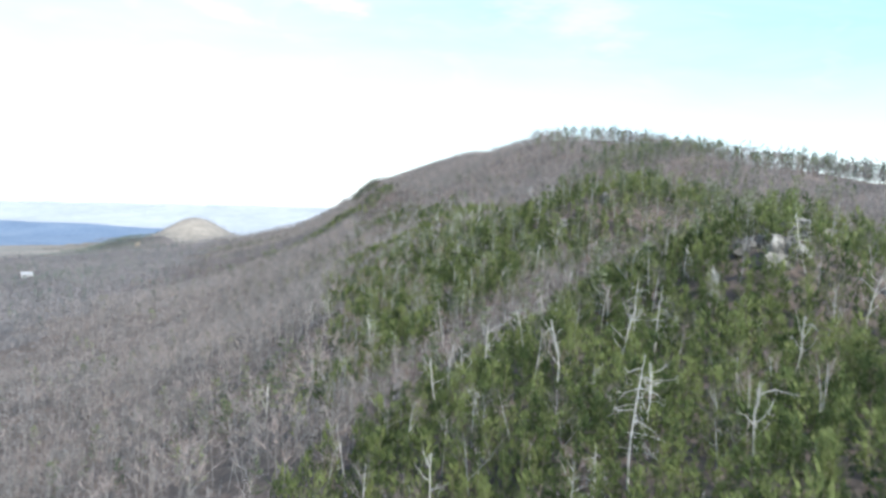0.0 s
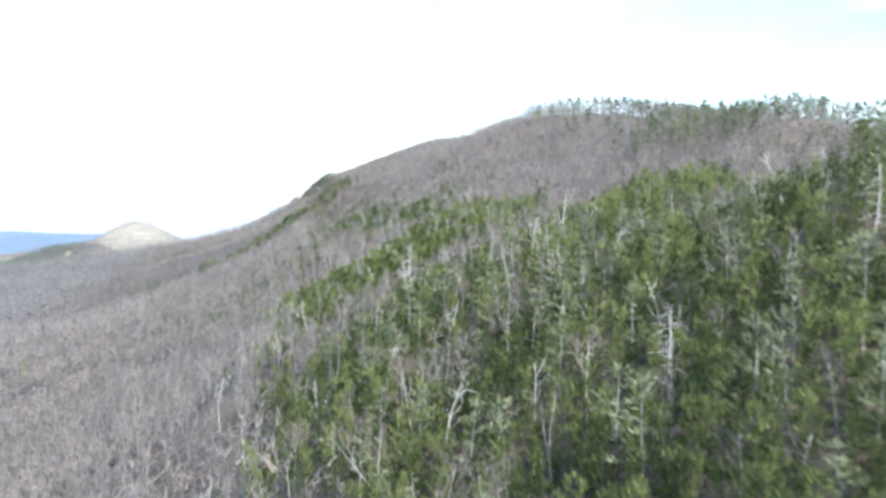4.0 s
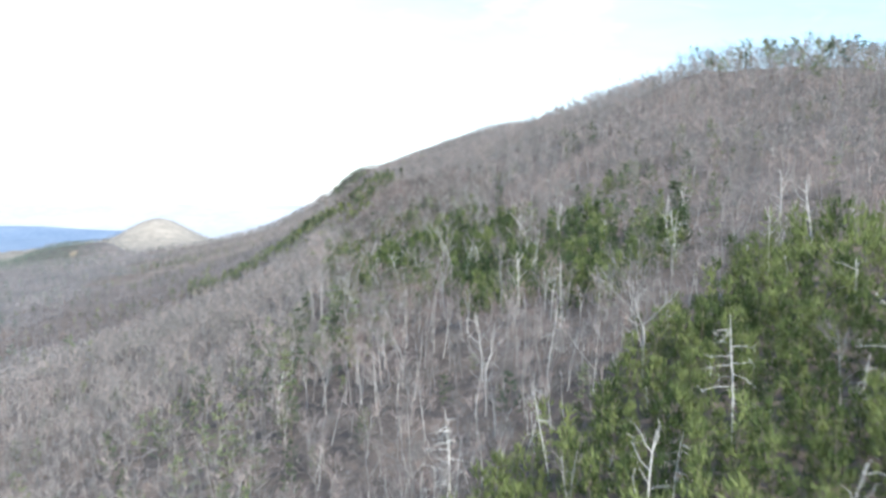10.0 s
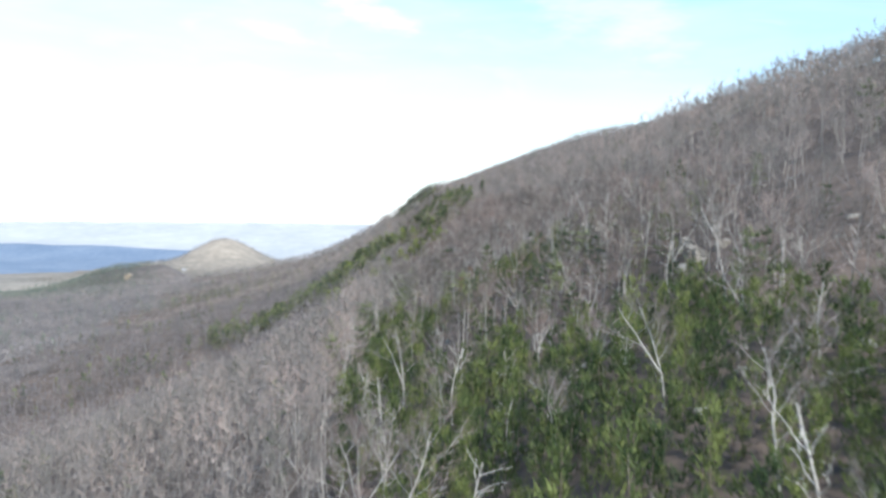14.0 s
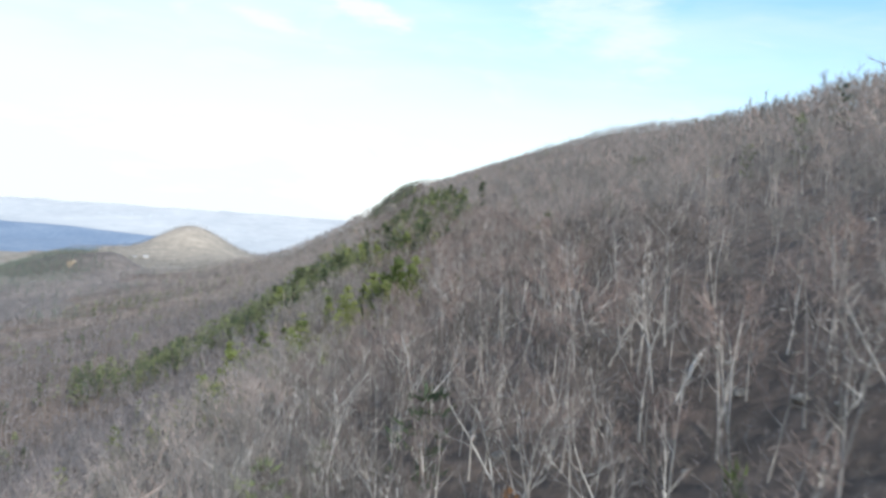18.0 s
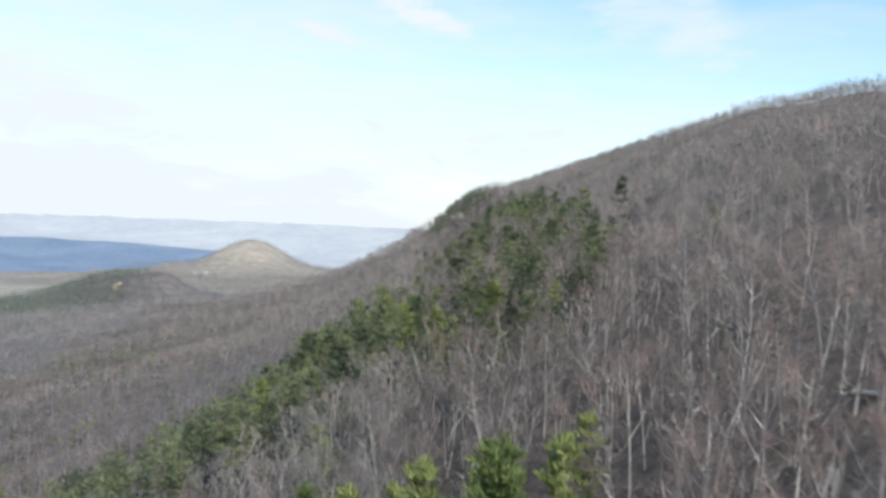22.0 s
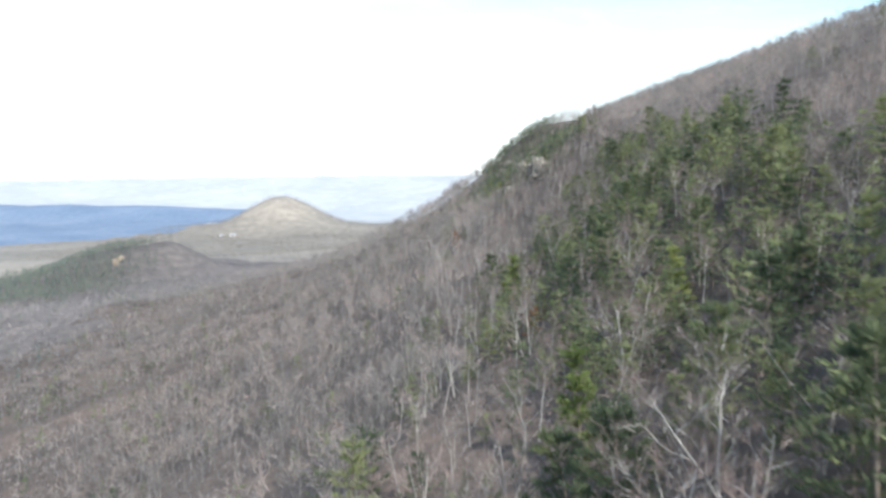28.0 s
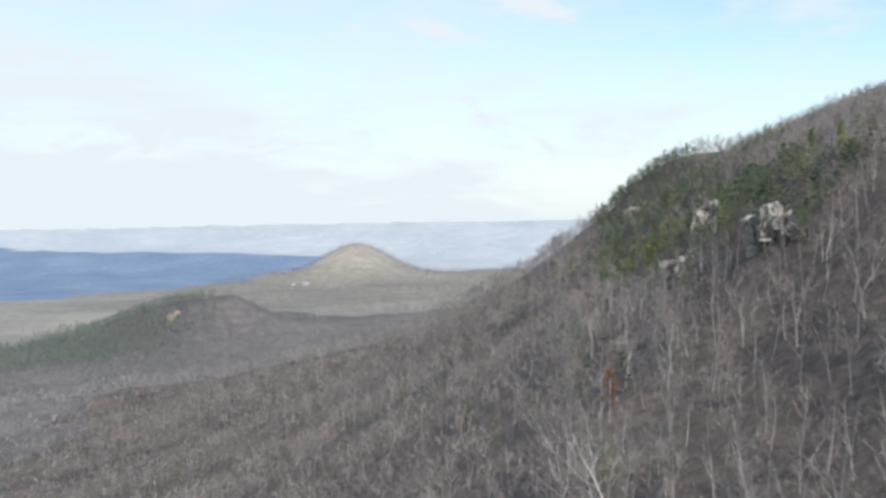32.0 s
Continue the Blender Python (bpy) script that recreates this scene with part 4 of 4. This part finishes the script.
for bare, pine, box, gone, gap, tall, mats, side in WOODS:
    def mine(x, y):
        ok = (x > foot(x, y)) & ~((blob(x, y, 26, 604, 16, 30) > 0) & some(0.72 + 0 * x))     # open ground round the ledge
        ok &= ~((within(x, y, (4, 752), (20, 736), (29, 744), (31, 784), (4, 792)) > 0) & some(0.75 + 0 * x))     # thinned to open the camera's view of the tall pines
        ok &= ~((within(x, y, (2, 832), (4, 852), (-34, 876), (-90, 884), (-90, 850), (-34, 842)) > 0) & some(0.55 + 0 * x))     # thinned before the band of pines, so that the camera sees it
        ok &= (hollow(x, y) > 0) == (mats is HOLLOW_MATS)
        ok &= (gap == 3.5) | ~((x > 0) & (x < 62) & (y > 90) & (y < 420))
        ok &= (gap == 4.2) | ~((x > 46) & (x < 72) & (y > 430) & (y < 1120))
        ok &= ~((x > gone[0]) & (x < gone[1]) & (y > gone[2]) & (y < gone[3])) & (thicket(x, y) < 0)
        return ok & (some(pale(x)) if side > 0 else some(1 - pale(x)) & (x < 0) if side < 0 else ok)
    woods("leafless_woods", bare, box, gap, tall, mats, "leafless grey-brown hardwood forest on steep mountain flank", lambda x, y: mine(x, y) & ~some(pinewood(x, y)), rng)
    if pine:
        side = 0
        woods("pine_woods", pine, box, gap, (tall[0] - 1, tall[1] - 1), PINE_MATS, "dark green pines among leafless hardwoods", lambda x, y: mine(x, y) & some(pinewood(x, y)) & ~sunny(x, y), rng)
woods("pine_woods", PINE_NEAR, (-38, 36, 735, 808), 4.6, (4.5, 8), [PBARK, BRIGHT], "bright yellow-green pines in a band down the slope", lambda x, y: sunny(x, y) & some(pinewood(x, y)), rng)
woods("pine_woods", PINE_NEAR, (-92, -4, 848, 934), 3.9, (6.4, 9.4), [PBARK, PINE], "olive green pines in a ragged band down the slope", lambda x, y: (pinewood(x, y) > 0.5) & some(0.62 + 0 * x), rng, 1.4)
woods("low_pine_thicket", YOUNG_FINE, (-14, 60, 428, 632), 1.9, (2.2, 5.4), [PBARK, DARK_YOUNG], "dark green low pines and laurel among dead trees", lambda x, y: thicket(x, y) > 0, rng, 1.0, "thicket")
woods("undergrowth", SAPLING, (-4, 54, 430, 1210), 2.3, (1.5, 4.2), UP_MATS, "leafless brown saplings and brush under the trees", lambda x, y: thicket(x, y) < -1, rng, 0, "brush")
woods("undergrowth", SAPLING, (-4, 70, 90, 430), 2.3, (1.8, 4.0), UP_MATS, "leafless grey brush in the gullies between thickets", lambda x, y: thicket(x, y) < 1, rng, 0, "brush")
woods("evergreen_scrub", YOUNG_NEAR, (6, 58, 430, 1130), 2.7, (1.3, 3.6), PINE_MATS, "low dark evergreen scrub on the forest floor", lambda x, y: some(np.clip(pinewood(x, y) * 1.1 - 0.1, 0, 1)) | ((y > 560) & (y < 610) & some(0.4 + 0 * x)), rng, 0, "scrub")
woods("pine_woods", PINE_MID, (4, 86, 1125, 1475), 3.4, (4.2, 7.0), [PBARK, NOSE_PINE], "dense low pines over the rocky nose", lambda x, y: (pinewood(x, y) > 0.55) & some(0.9 + 0 * x), rng, 1.6)
woods("undergrowth", BRUSH, (92, 168, -20, 1900), 4.2, (2.5, 4.5), UP_MATS, "leafless grey-brown brush along the crest", lambda x, y: x > 0, rng, 0, "brush")
woods("undergrowth", BRUSH, (40, 100, 1130, 1520), 3.8, (2.0, 4.2), UP_MATS, "leafless brush and saplings over the top of the nose", lambda x, y: x > 0, rng, 0, "brush")
woods("evergreen_scrub", PINE_FAR, (4, 90, 1270, 1450), 3.2, (2.0, 4.0), [PBARK, NOSE_PINE], "low evergreen scrub over the rocky nose", lambda x, y: pinewood(x, y) > 0.4, rng, 0, "scrub")
woods("low_pine_thicket", YOUNG_NEAR, (8, 42, 566, 634), 2.0, (1.6, 4.0), YOUNG_MATS, "bright green pine and laurel scrub under crooked trees", lambda x, y: blob(x, y, 25, 602, 15, 27) + 0.5 * wave(x, y, 12, 2) > 0.2, rng, 0.8, "thicket")

# the tall open woods on the crest, with sky between their stems
CREST_PINE = [pine_template(s, light=True, boughs=10, clumps=2, needles=5, sides=3, low=0.55, spread=0.2, length=0.07, fat=0.028, girth=0.012, flat=0.5) for s in range(75, 79)]
CREST_BARE = [bare_template(s, limbs=6, branches=3, twigs=4, sides=3, fat=0.0085, girth=0.011, low=0.5, light=True, wide=1.1) for s in range(27, 31)]
on_crest = lambda x, y: (x > 128 + 0.12 * np.abs(y - 560)) & (x < 245)     # noqa: E731
woods("pine_woods", CREST_PINE, (125, 246, 330, 640), 8.0, (7.5, 9.2), PINE_MATS, "tall flat-topped pines spaced along the mountain crest", lambda x, y: on_crest(x, y) & some(0.6 + 0 * x), rng, 0)
woods("leafless_woods", CREST_BARE, (125, 246, 330, 660), 7.0, (7.0, 9.5), UP_MATS, "tall leafless trees spaced along the mountain crest", lambda x, y: on_crest(x, y) & some(0.7 + 0 * x), rng, 0)
woods("pine_woods", PINE_MID, (112, 190, 380, 480), 4.6, (5, 8.5), PINE_MATS, "dark green pines over a wooded knob of the crest", lambda x, y: some(np.clip(blob(x, y, 148, 425, 40, 55) * 2.5, 0, 1)), rng, 0)
woods("pine_woods", PINE_NEAR, (14, 66, 1012, 1132), 3.7, (4.8, 8.0), PINE_MATS, "close dark pines above the rocks on the slope", lambda x, y: (pinewood(x, y) > 0.4) & some(0.85 + 0 * x), rng, 1.4)
woods("pine_woods", PINE_NEAR, (22, 66, 812, 1010), 4.6, (4.8, 8.0), PINE_MATS, "close dark pines filling the steep slope", lambda x, y: (pinewood(x, y) > 0.5) & some(0.55 + 0.4 * wave(x, y, 24, 6)), rng, 1.6)
def beyond(x, y):
    # the last term leaves out trees along the camera's line to the house
    return ~((x > foot(x, y)) & (x < 190) & (y < 1560)) & ~((x > -60) & (x < 190) & (y < 1950)) & (np.hypot(x, y) < 3600) & (within(x, y, (-378, 1046), (-352, 1056), (-322, 960), (-342, 955)) < 0)


def lower(x, y):
    return beyond(x, y) & (x > -700 - 0.35 * np.maximum(y - 600, 0)) & (x < 260)


woods("leafless_woods", BARE_DIM, (-520, 260, 0, 2000), 6.8, (7.5, 11), [STEM, FAR_TWIG], "leafless woods filling the valley side, tinted mauve-grey for haze", lambda x, y: lower(x, y) & ~some(pinewood(x, y)), rng, 0)
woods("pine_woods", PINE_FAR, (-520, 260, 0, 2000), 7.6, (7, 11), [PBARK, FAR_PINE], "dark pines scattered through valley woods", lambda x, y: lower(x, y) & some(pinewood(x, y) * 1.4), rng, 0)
def lowland(x, y):
    return beyond(x, y) & ~((x > -520) & (x < 260) & (y < 2000))


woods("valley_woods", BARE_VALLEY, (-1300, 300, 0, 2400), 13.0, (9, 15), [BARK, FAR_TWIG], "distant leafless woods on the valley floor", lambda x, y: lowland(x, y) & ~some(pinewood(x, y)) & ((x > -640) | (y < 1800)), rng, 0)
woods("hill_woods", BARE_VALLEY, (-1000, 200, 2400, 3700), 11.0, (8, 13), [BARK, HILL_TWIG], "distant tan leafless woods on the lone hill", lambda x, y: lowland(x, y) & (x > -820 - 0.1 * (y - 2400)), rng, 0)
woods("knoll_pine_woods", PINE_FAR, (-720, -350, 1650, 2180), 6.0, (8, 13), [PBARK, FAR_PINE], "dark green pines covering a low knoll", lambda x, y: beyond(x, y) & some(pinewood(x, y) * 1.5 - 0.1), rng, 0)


# ---- rocks ----
def boulder(seed, size, flat=1.0, cuts=11):
    """A weathered block: an icosphere cut by planes, roughened."""
    r = np.random.default_rng(seed)
    bm = bmesh.new()
    bmesh.ops.create_icosphere(bm, subdivisions=3, radius=1.0)
    planes = [(Vector(r.normal(size=3)).normalized(), r.uniform(0.36, 0.74)) for _ in range(cuts)]
    for v in bm.verts:
        p = v.co.copy()
        for n, d in planes:
            over = p.dot(n) - d
            if over > 0:
                p -= n * over
        p += p.normalized() * 0.07 * noise.noise(v.co * 2.3 + Vector((seed, 0, 0))) + p.normalized() * 0.03 * noise.noise(v.co * 6 + Vector((0, seed, 0)))
        v.co = Vector((p.x * size[0], p.y * size[1], p.z * size[2] * flat))
    return bm


def outcrop(place, blocks, label, seed, spread, tall, material=None):
    """A rock face of stacked blocks, each a part, set into the slope."""
    r = np.random.default_rng(seed)
    x, y = place
    root = new("rock_outcrop")
    root.location = (x, y, float(land(x, y)))
    for k in range(blocks):
        dx, dy = r.normal() * spread[0], r.normal() * spread[1]
        s = r.uniform(0.45, 1.0)
        size = (tall * 0.5 * s, tall * r.uniform(0.35, 0.7) * s, tall * r.uniform(0.35, 0.62) * s)
        ob = part("block", crag(seed * 31 + k, size) if k % 3 else boulder(seed * 31 + k, size), material or ROCK, root)
        ob.location = (dx, dy, float(land(x + dx, y + dy)) - root.location.z + size[2] * r.uniform(0.1, 0.5))
        ob.rotation_euler = (r.normal() * 0.15, r.normal() * 0.2, r.random() * 6.28)
    return tagged(root, label, "rock outcrop", "rock outcrops on the slope")


def crag(seed, size):
    """An upright block with bedding ledges and joints: a box, cut fine, stepped back by layers and roughened."""
    r = np.random.default_rng(seed)
    bm = bmesh.new()
    bmesh.ops.create_cube(bm, size=2)
    bmesh.ops.subdivide_edges(bm, edges=bm.edges[:], cuts=9, use_grid_fill=True)
    beds = np.sort(r.uniform(-1, 1, 5))
    inset = r.uniform(0.0, 0.3, (6, 2)) + np.linspace(0, 0.1, 6)[:, None]
    for v in bm.verts:
        p = v.co.copy()
        k = int(np.searchsorted(beds, p.z + 0.12 * noise.noise(Vector((p.x * 1.5, p.y * 1.5, seed)))))
        p.x *= 1 - inset[k, 0]
        p.y *= 1 - inset[k, 1]
        out = Vector((v.co.x, v.co.y, 0.3 * v.co.z))
        p += out * (0.26 * noise.noise(v.co * 1.9 + Vector((seed, 3, 1))) + 0.2 * noise.noise(Vector((v.co.x * 3, v.co.y * 3, v.co.z * 6)) + Vector((2, seed, 5))))
        p.z += 0.16 * noise.noise(Vector((v.co.x * 1.4, v.co.y * 1.4, seed * 0.7))) * (v.co.z > 0.6)
        v.co = Vector((p.x * size[0], p.y * size[1], p.z * size[2]))
    return bm


def cliff(place, wide, tall, columns, label, seed):
    """A steep rock face of upright ribs and ledges, turned to face the camera."""
    r = np.random.default_rng(seed)
    x, y = place
    root = new("cliff")
    root.location, root.rotation_euler = (x, y, float(land(x, y)) - 0.5), (0, 0, radians(62))
    for k in range(columns):
        h = tall * r.uniform(0.62, 1.0) * (1 - 0.5 * abs((k + 0.5) / columns - 0.5))
        off = (k + 0.5) / columns - 0.5
        size = (1.7, wide / columns * r.uniform(0.6, 0.85), h * 0.5)
        ob = part("rib", crag(seed * 17 + k, size), STAINED if k % 3 else ROCK, root)
        ob.location = (r.normal() * 0.7 + abs(off) * 1.2, off * wide, h * 0.34)
        ob.rotation_euler = (r.normal() * 0.06, -0.16 + r.normal() * 0.06, r.normal() * 0.3)
    for k in range(4):
        ob = part("ledge", crag(seed * 23 + k, (0.9, wide * 0.13, 0.7)), ROCK, root)
        ob.location = (-1.2 + r.normal() * 0.4, r.normal() * wide * 0.3, r.uniform(0.0, 0.7) * tall * 0.6)
        ob.rotation_euler = (0, 0, r.normal() * 0.4)
    return tagged(root, label, "cliff", "rock faces below the nose")


STAINED = surface("stained_sandstone", [(0.15, 0.138, 0.125), (0.37, 0.345, 0.305), (0.56, 0.475, 0.365)], 0.5, bump=0.9, fine=6, per_piece=0.1)
outcrop((50, 104), 6, "pale weathered sandstone outcrop above pine thicket", 3, (2.2, 2.2), 4.2)
outcrop((64, 112), 7, "grey sandstone ledges among low pines on spur", 4, (6, 5), 2.6)
outcrop((49, 189), 5, "pale sandstone outcrop on the rim of a spur", 5, (2.0, 2.5), 3.2)
outcrop((57, 192), 5, "pale sandstone outcrop among pines", 6, (2.5, 2.0), 3.0)
outcrop((78, 150), 6, "scattered pale boulders among dead trees", 7, (8, 8), 2.2)
outcrop((42, 592), 15, "broken grey rock ledge under leafless trees", 8, (2.6, 4.0), 3.6)
outcrop((34, 580), 9, "low grey boulders in scrub on the slope", 9, (4.0, 4.0), 1.7)
outcrop((45, 553), 6, "grey rock ledge behind leafless trees", 10, (3, 4), 2.4)
outcrop((60, 520), 5, "grey rock ledge high on the wooded slope", 11, (4, 4), 2.8)
outcrop((24, 1033), 8, "pale rock slabs in shade among pines", 12, (2.5, 2.5), 2.4)
outcrop((36, 905), 6, "pale grey boulders half hidden by pines", 13, (5, 8), 2.2)
outcrop((38, 705), 6, "small grey boulders in brown leaf litter", 14, (4, 8), 1.3)
cliff((27, 1141), 6.5, 9.0, 5, "steep sandstone cliff stained orange between pines", 2)
cliff((25, 1182), 3.2, 10.0, 2, "narrow pale rock face between dark pines", 3)
cliff((20, 1172), 7.0, 5.5, 5, "sloping grey rock slab among pines", 4)
cliff((28, 1196), 3.0, 8.0, 2, "slender grey rock rib among pines", 5)
cliff((26, 1340), 6.0, 5.0, 4, "small pale cliff on the far nose of the ridge", 6)

# loose stones in the leaf litter
rng = np.random.default_rng(41)
stones = []
for k in range(4):
    bm = boulder(900 + k, (1.0, 0.8, 0.55), cuts=8)
    bmesh.ops.triangulate(bm, faces=bm.faces[:])
    bm.verts.ensure_lookup_table()
    bmesh.ops.dissolve_limit(bm, angle_limit=0.25, verts=bm.verts[:], edges=bm.edges[:])
    bmesh.ops.triangulate(bm, faces=bm.faces[:])
    bm.verts.index_update()
    stones.append((np.array([v.co[:] for v in bm.verts]), np.array([[v.index for v in f.verts] for f in bm.faces]), np.zeros(len(bm.faces), int)))
    bm.free()
qx, qy = grid(rng, 18, 60, 500, 780, 4.6)
ok = wave(qx, qy, 34, 8) > 0.1
ob = scatter("loose_stones", stones, qx[ok], qy[ok], rng.uniform(0.25, 0.9, ok.sum()), [ROCK], rng, sink=0.05)
tagged(ob, "loose grey stones strewn through leaf litter", "stones", kind="stuff")


def fallen_log(seed, x, y, length, turn):
    """A weathered trunk on the ground, with stubs of limbs."""
    r = np.random.default_rng(seed)
    root = new("fallen_log")
    z = float(land(x, y))
    along = Vector((math.cos(turn), math.sin(turn), 0)) * length / 2
    tilt = math.atan2(float(land(x + along.x, y + along.y)) - float(land(x - along.x, y - along.y)), length)
    root.location, root.rotation_euler = (x, y, z + 0.18), (0, -tilt, turn)
    s = Shape()
    line = bend(r, (-length / 2, 0, 0), (1, 0, 0), length, 7, 0.06)
    s.tube(line, np.linspace(0.2, 0.07, 7), 7, 0)
    trunk = soup("trunk", *s.done()[:2], DEAD)
    trunk.parent = root
    for k in range(4):
        b = Shape()
        at = line[r.integers(3, 6)]
        b.tube(bend(r, at, (0.5, r.normal(), abs(r.normal())), r.uniform(0.5, 1.8), 4, 0.2), np.linspace(0.06, 0.015, 4), 4, 0)
        ob = soup("limb", *b.done()[:2], DEAD)
        ob.parent = root
    return tagged(root, "bleached fallen trunk lying in brown leaf litter", "fallen log", "fallen logs on the slope")


for k, (x, y) in enumerate(((41, 790), (46, 776), (36, 704), (40, 650), (33, 630), (46, 610), (38, 560), (29, 668), (50, 690), (34, 742))):
    fallen_log(950 + k, x, y, 4.5 + 0.7 * (k % 4), 0.6 + 1.1 * k)


# ---- small things far off in the valley ----
def box_mesh(w, d, h, bevel=0.05):
    bm = bmesh.new()
    bmesh.ops.create_cube(bm, size=1)
    for v in bm.verts:
        v.co = Vector((v.co.x * w, v.co.y * d, (v.co.z + 0.5) * h))
    bmesh.ops.bevel(bm, geom=bm.edges[:], offset=bevel, segments=1, affect="EDGES")
    return bm


def roof_mesh(w, d, h):
    """A gable roof with eaves."""
    bm = bmesh.new()
    p = [bm.verts.new(c) for c in ((-w / 2, -d / 2, 0), (w / 2, -d / 2, 0), (w / 2, d / 2, 0), (-w / 2, d / 2, 0), (-w / 2, 0, h), (w / 2, 0, h))]
    for f in ((0, 1, 5, 4), (2, 3, 4, 5), (0, 4, 3), (1, 2, 5), (3, 2, 1, 0)):
        bm.faces.new([p[k] for k in f])
    return bm


PALE_WALL = surface("pale_far_walls", [(0.5, 0.54, 0.58), (0.58, 0.61, 0.64), (0.66, 0.68, 0.70)], 0.05, bump=0)
SIDING = surface("white_siding", [(0.46, 0.45, 0.44), (0.53, 0.52, 0.505), (0.60, 0.59, 0.575)], 0.5, bump=0.1)
TIN = surface("grey_metal_roof", [(0.36, 0.37, 0.38), (0.46, 0.46, 0.46), (0.55, 0.55, 0.54)], 0.3, rough=0.55, bump=0.1, spec=0.4)
GLASS = surface("window_glass", [(0.03, 0.035, 0.04), (0.05, 0.055, 0.06)], 1.0, rough=0.15, bump=0, spec=0.5)
CLAY = surface("orange_clay", [(0.25, 0.2, 0.15), (0.33, 0.26, 0.19), (0.39, 0.315, 0.24)], 0.08, bump=0.5, fine=9)


def house(x, y, turn, w, d, h, label):
    root = new("house")
    z = float(land(x, y)) - 0.4
    root.matrix_basis = pose(x, y, z, 0, 0, turn)
    part("wall", box_mesh(w, d, h), SIDING, root)
    roof = part("roof", roof_mesh(w * 1.08, d * 1.15, d * 0.34), TIN, root)
    roof.location = (0, 0, h - 0.02)
    chimney = part("chimney", box_mesh(1.0, 1.0, d * 0.3), CLAY, root)
    chimney.location = (w * 0.3, d * 0.1, h + d * 0.18)
    cap = part("cap", box_mesh(1.3, 1.3, 0.18), TIN, chimney)
    cap.location = (0, 0, d * 0.3 + 0.004)
    for k in range(3):
        pane = part("window", box_mesh(w * 0.12, 0.12, h * 0.3), GLASS, root)
        pane.location = ((k - 1) * w * 0.3, -d / 2 - 0.03, h * 0.4)
        sill = part("sill", box_mesh(w * 0.14, 0.3, 0.12, 0.02), SIDING, pane)
        sill.location = (0, -0.08, -0.14)
    door = part("door", box_mesh(1.1, 0.14, 2.1), GLASS, root)
    door.location = (w * 0.15, -d / 2 - 0.03, 0.2)
    return tagged(root, label, "house", "houses in the valley")


house(-640, 3149, 15, 14, 9, 5, "white farmhouse with grey metal roof below the hill")
house(-360, 1038, 20, 12, 8, 4.5, "white house in a clearing of the valley woods")
house(-668, 3140, 40, 10, 7, 4, "white barn with grey roof beside the farmhouse")

# bare clay bank on the knoll
bank = bmesh.new()
bmesh.ops.create_grid(bank, x_segments=14, y_segments=12, size=0.5)
for v in bank.verts:
    u, w = v.co.x, v.co.y
    px, py = -462 + u * 9 + 2 * math.sin(w * 9), 2012 + w * 26
    step = 1.2 * math.sin(w * 22) + 0.8 * noise.noise(Vector((u * 5, w * 5, 3)))
    edge = max(0.0, max(abs(u), abs(w)) - 0.32) * 14
    v.co = Vector((px, py, float(land(px, py)) + 4.0 + step - edge))
bank_ob = part("clay_bank", bank, CLAY)
solid = bank_ob.modifiers.new("solid", "SOLIDIFY")
solid.thickness = 5.0
tagged(bank_ob, "bare orange clay bank cut into the wooded knoll", "clay bank")

# settlements on the plain
r = np.random.default_rng(77)
tv, tt, n = [], [], 0
for k in range(110):
    if k % 12 == 0:
        ang0, far0 = r.uniform(-0.24, 0.06), r.uniform(4050, 4700)
    ang, far = ang0 + r.normal() * 0.02, far0 + r.normal() * 35
    x, y = math.sin(ang) * far, math.cos(ang) * far
    w, d, h = r.uniform(3, 8), r.uniform(3, 5), r.uniform(1.2, 2.2)
    z = float(land(x, y)) - 1
    c = np.array([(-w, -d, 0), (w, -d, 0), (w, d, 0), (-w, d, 0), (-w, -d, h), (w, -d, h), (w, d, h), (-w, d, h), (-w, 0, h + d * 0.5), (w, 0, h + d * 0.5)]) * (0.5, 0.5, 1) + (x, y, z)
    tv.append(c)
    tt.append(np.array([(0, 1, 5), (0, 5, 4), (1, 2, 6), (1, 6, 5), (2, 3, 7), (2, 7, 6), (3, 0, 4), (3, 4, 7), (4, 5, 9), (4, 9, 8), (6, 7, 8), (6, 8, 9), (4, 8, 7), (5, 6, 9)]) + n)
    n += 10
town = soup("far_settlement", np.concatenate(tv), np.concatenate(tt), PALE_WALL)
tagged(town, "tiny pale buildings scattered across the hazy plain", "buildings", kind="stuff")
